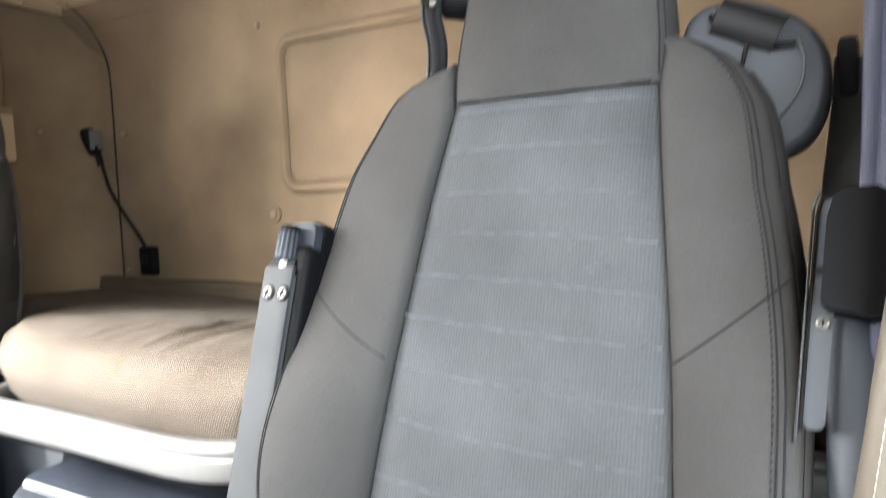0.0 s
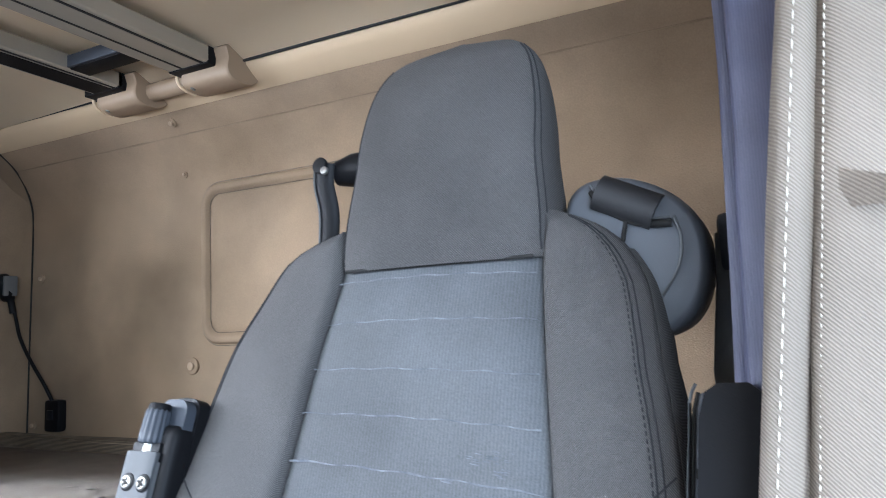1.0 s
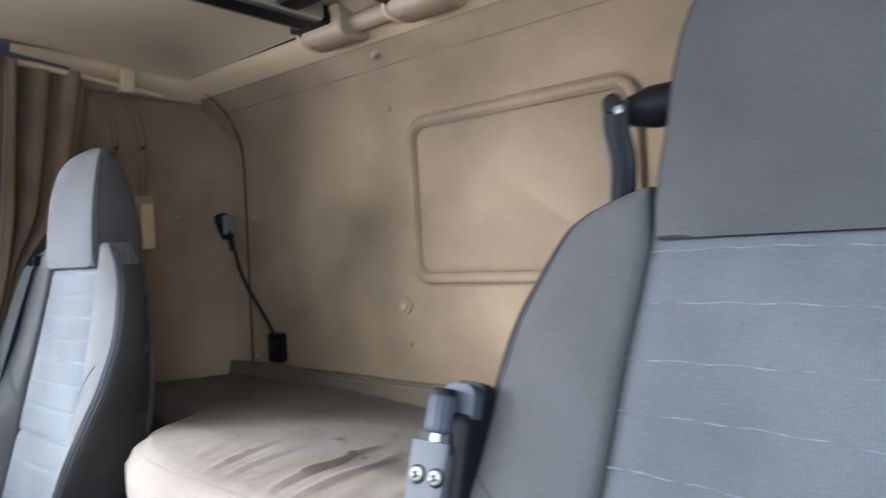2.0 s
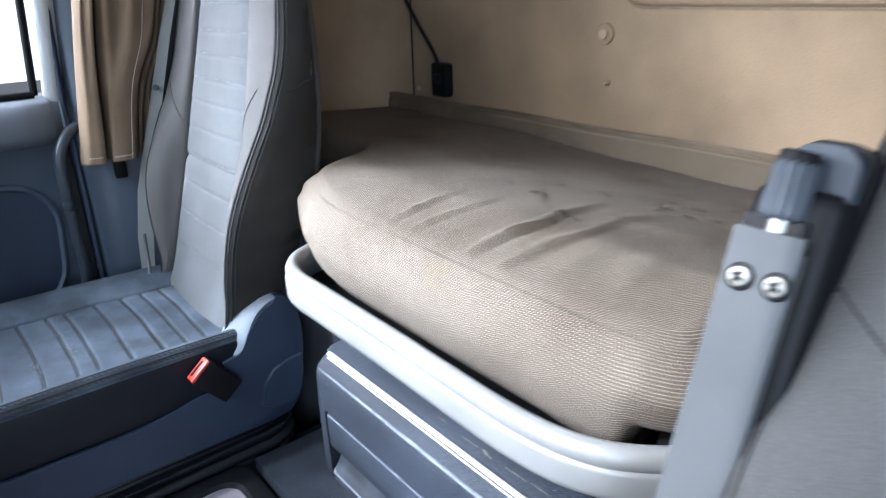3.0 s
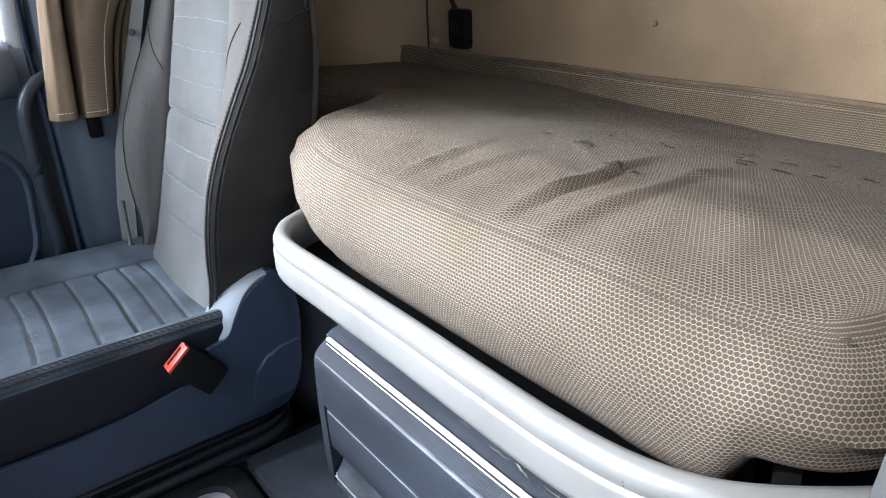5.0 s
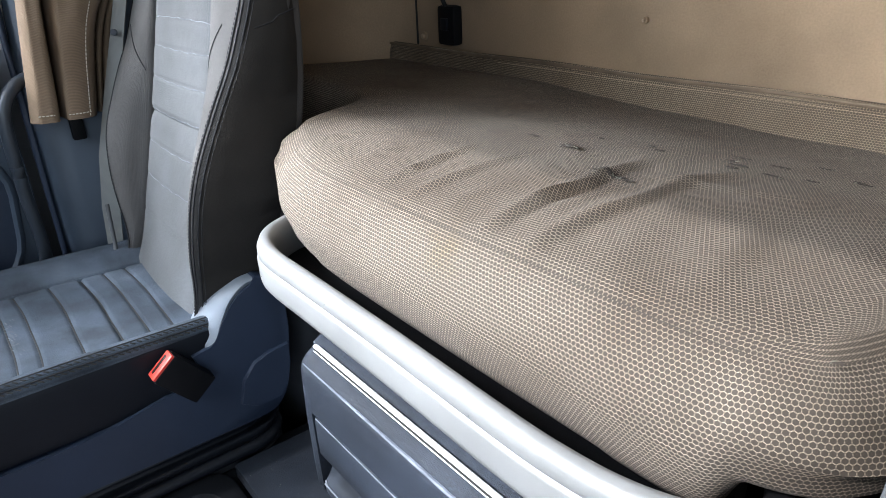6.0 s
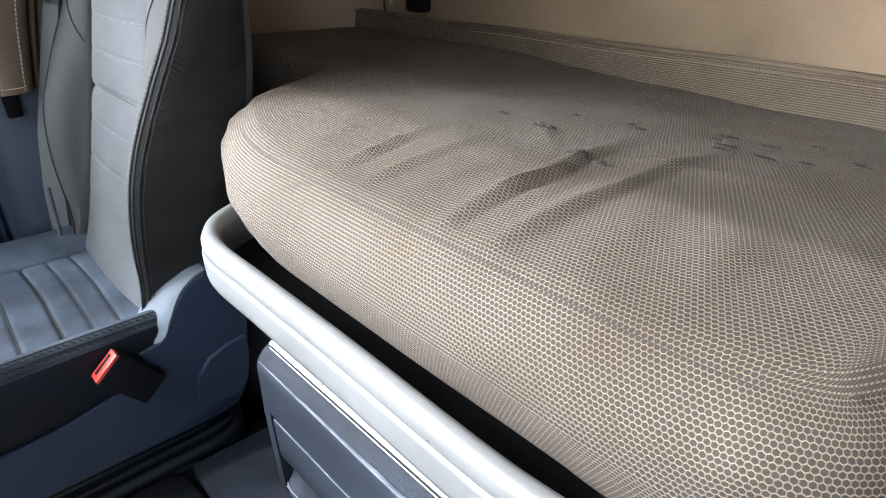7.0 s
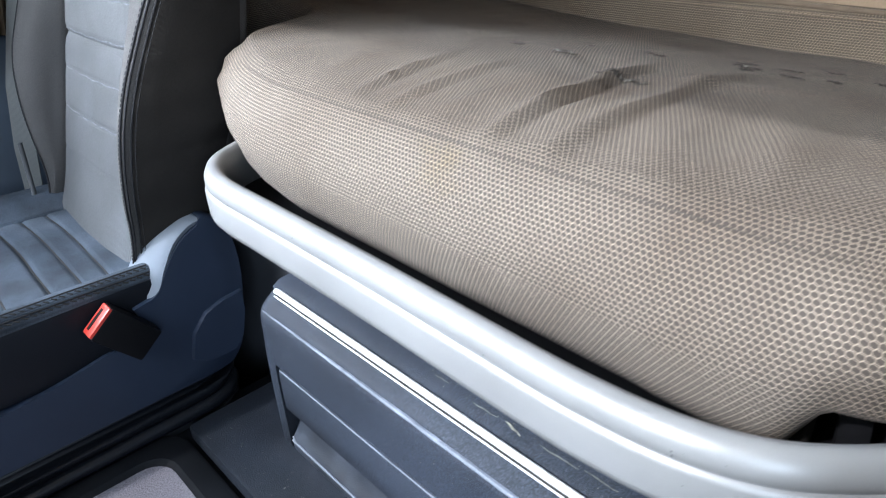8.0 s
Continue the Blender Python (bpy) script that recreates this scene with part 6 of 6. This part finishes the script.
part("rail", tube([(-1.06, 0.42, 1.60), (-1.06, 0.70, 1.60), (-1.10, 0.95, 1.59), (-1.12, 1.06, 1.585)], 0.008, 8), M_TRIM, rod)
part("rail_bracket", box(-1.125, -1.09, 0.925, 0.965, 1.575, 1.64, 0.008), M_TRIM, rod)

drape = thing("curtain", (0.97, 0.45, 0.70), "pale beige curtain with white stitching at the driver's door", "curtain", "cab curtains")
top_line = [(0.978, 0.520), (0.969, 0.480), (0.962, 0.455), (0.972, 0.447), (0.979, 0.456), (0.982, 0.461), (0.988, 0.449), (1.008, 0.446), (1.032, 0.451), (1.055, 0.440)]
low_line = [(0.908, 0.498), (0.901, 0.475), (0.894, 0.455), (0.906, 0.447), (0.917, 0.456), (0.923, 0.461), (0.934, 0.448), (0.966, 0.446), (1.010, 0.451), (1.047, 0.440)]
bm, a, b = curtain_sheet([top_line, low_line], 40, 1.26, 0.70)
part("cloth", bm, M_CURTAIN_PALE, drape, "pale twill front of the curtain")


def drape_point(i, t):
    p, q = a[i], b[i]
    return Vector((p.x + (q.x - p.x) * t, p.y + (q.y - p.y) * t, 1.26 - 0.56 * t))


for i, gap in ((28, 0.0085), (57, 0.0055)):
    count = int(0.56 / gap)
    bm = bmesh.new()
    for k in range(count):
        t0, t1 = k / count, (k + 0.62) / count
        p, q = drape_point(i, t0) + Vector((0, -0.004, 0)), drape_point(i, t1) + Vector((0, -0.004, 0))
        tube([p, (p + q) / 2 + Vector((0, -0.0006, 0)), q], [0.0003, 0.0006, 0.0003], 5, True, 1.0, (0, 1, 0), bm)
    tagged(part("hem_stitches", bm, M_STITCH, drape, "white stitches down the hem"), kind="stuff")
l_top = [(0.926, 0.660), (0.952, 0.640), (0.922, 0.606), (0.954, 0.600), (0.926, 0.566), (0.966, 0.562), (0.938, 0.532), (0.972, 0.522), (0.982, 0.540), (1.01, 0.505)]
l_low = [(0.910, 0.644), (0.934, 0.628), (0.906, 0.598), (0.934, 0.594), (0.904, 0.562), (0.940, 0.560), (0.912, 0.532), (0.944, 0.520), (0.966, 0.538), (1.0, 0.51)]
bm, a, b = curtain_sheet([l_top, l_low], 30, 1.62, 0.72)
part("lining", bm, M_LINING, drape, "violet blue curtain lining")
# pale ragged tubes painted in as the lit edges of two folds
for i in (12, 34):
    line = [Vector((a[i].x + (b[i].x - a[i].x) * t - 0.003, a[i].y + (b[i].y - a[i].y) * t - 0.004, 1.62 - 0.9 * t)) for t in (k / 40 for k in range(41))]
    part("fold_streak", tube([p + Vector((0.0022 * noise.noise((j * 0.45, i, 2)), 0, 0)) for j, p in enumerate(line)], [max(0.0004, 0.0014 + 0.0022 * noise.noise((j * 0.6, i, 5))) for j in range(41)], 5, True, 0.4, (0, 1, 0)), M_STITCH, drape, "pale streak for the lit edge of a lining fold")

# ---- ladder rack under the headliner ----
rack = thing("ceiling_rack", (-0.3, 1.17, 1.60), "grey aluminium rack with taupe brackets under the headliner", "rack")


def extrusion(x0, x1, y0, y1, z0, z1, owner):
    bm = bmesh.new()
    w = x1 - x0
    prof = [(0, 0.004), (0.003, 0), (w * 0.30, 0), (w * 0.32, 0.003), (w * 0.35, 0.003), (w * 0.37, 0), (w * 0.80, 0), (w * 0.82, 0.006), (w * 0.88, 0.006), (w * 0.90, 0), (w - 0.003, 0), (w, 0.004), (w, z1 - z0), (0, z1 - z0)]
    loft([[(x0 + o, y, z0 + h) for o, h in prof] for y in (y0, y1)], True, True, bm)
    rail = part("rail", bm, M_RACK, owner, "grey grooved aluminium rail", False)
    # black strips darken the modelled grooves in place of real shade
    for o in (0.335, 0.85):
        part("groove_shade", box(x0 + w * o - 0.0022, x0 + w * o + 0.0022, y0, y1 - 0.002, z0 - 0.0006, z0 + 0.002), M_GAP, rail, "black strip for the shade in a rail groove")
    return rail


extrusion(-0.238, -0.120, -0.30, 1.062, 1.626, 1.662, rack)
extrusion(-0.496, -0.405, -0.30, 1.072, 1.626, 1.662, rack)
part("rail_slot", box(-0.486, -0.428, -0.30, 1.07, 1.6245, 1.630), M_BLACK, rack, "black rubber insert")
part("cross_bar", box(-0.430, -0.236, 0.940, 0.990, 1.629, 1.658, 0.003), M_BLACK, rack, "black cross bar")
part("cross_bar_face", box(-0.428, -0.237, 0.933, 0.939, 1.631, 1.658, 0.001), M_SLATE, rack)


def bracket(x0, x1):
    bm = bmesh.new()
    prof = [(1.085, 1.640), (1.082, 1.612), (1.092, 1.596), (1.115, 1.590), (1.150, 1.592), (1.176, 1.604), (1.186, 1.625), (1.186, 1.668), (1.085, 1.668)]
    ring = smooth_line([(0, y, z) for y, z in prof], 3, True)
    rows = [[(x, 1.135 + (p.y - 1.135) * k, 1.635 + (p.z - 1.635) * k) for p in ring] for x, k in ((x0, 0.95), (x0 + 0.003, 0.99), (x0 + 0.006, 1.0), (x1 - 0.006, 1.0), (x1 - 0.003, 0.99), (x1, 0.95))]
    b = part("bracket", loft(rows), M_TAUPE, rack, "taupe plastic bracket")
    part("bracket_bolt", disc((x0 + 0.02, 1.10, 1.5935), (-0.3, -0.3, -1), 0.006, 0.003), M_CHROME, b, "bright bolt")
    lip = [(x0 - 0.014, 1.085, 1.655), (x0 - 0.016, 1.088, 1.615), (x0 - 0.012, 1.105, 1.598), (x0 - 0.004, 1.13, 1.592)]
    part("bracket_lip", tube(smooth_line(lip, 5), 0.004, 8), M_TRIM, b, "cream bracket lip")
    part("rail_end", box(x0 - 0.014, x0 + 0.105, 1.060, 1.095, 1.623, 1.664, 0.003), M_BLACK, b, "black rail end cap")


bracket(-0.225, -0.085)
bracket(-0.510, -0.375)
part("bracket_link", tube([(-0.385, 1.135, 1.628), (-0.22, 1.135, 1.628)], 0.022, 12), M_TAUPE, rack, "taupe linking bar")

# ---- reading lamp on the rear wall ----
lamp = thing("reading_lamp", (-0.955, YB, 0.80), "black flexible reading lamp on the rear wall, off", "reading lamp")
part("base", box(-0.972, -0.910, YB - 0.030, YB, 0.780, 0.870, 0.010), M_BLACK, lamp)
part("switch", box(-0.955, -0.929, YB - 0.034, YB - 0.028, 0.815, 0.842, 0.002), M_SEAT_BASE, lamp)
neck = smooth_line([(-0.945, YB - 0.022, 0.865), (-0.965, YB - 0.035, 0.915), (-1.015, YB - 0.045, 0.985), (-1.065, YB - 0.045, 1.050), (-1.085, YB - 0.045, 1.10), (-1.095, YB - 0.05, 1.145)], 8)
part("neck", tube(neck, 0.0052, 10), M_BLACK, lamp)
head = part("head", tube(smooth_line([(-1.094, YB - 0.05, 1.125), (-1.098, YB - 0.055, 1.16), (-1.104, YB - 0.06, 1.175), (-1.112, YB - 0.07, 1.215), (-1.116, YB - 0.075, 1.24)], 4), [0.012] * 5 + [0.016, 0.020, 0.024, 0.026, 0.027, 0.028, 0.028, 0.028, 0.027, 0.026, 0.024, 0.018], 14, True, 0.8), M_BLACK, lamp, "black lamp head")
part("lens", box(-1.092, -1.082, YB - 0.085, YB - 0.045, 1.175, 1.235, 0.004), M_LENS, lamp, "clear lamp lens")
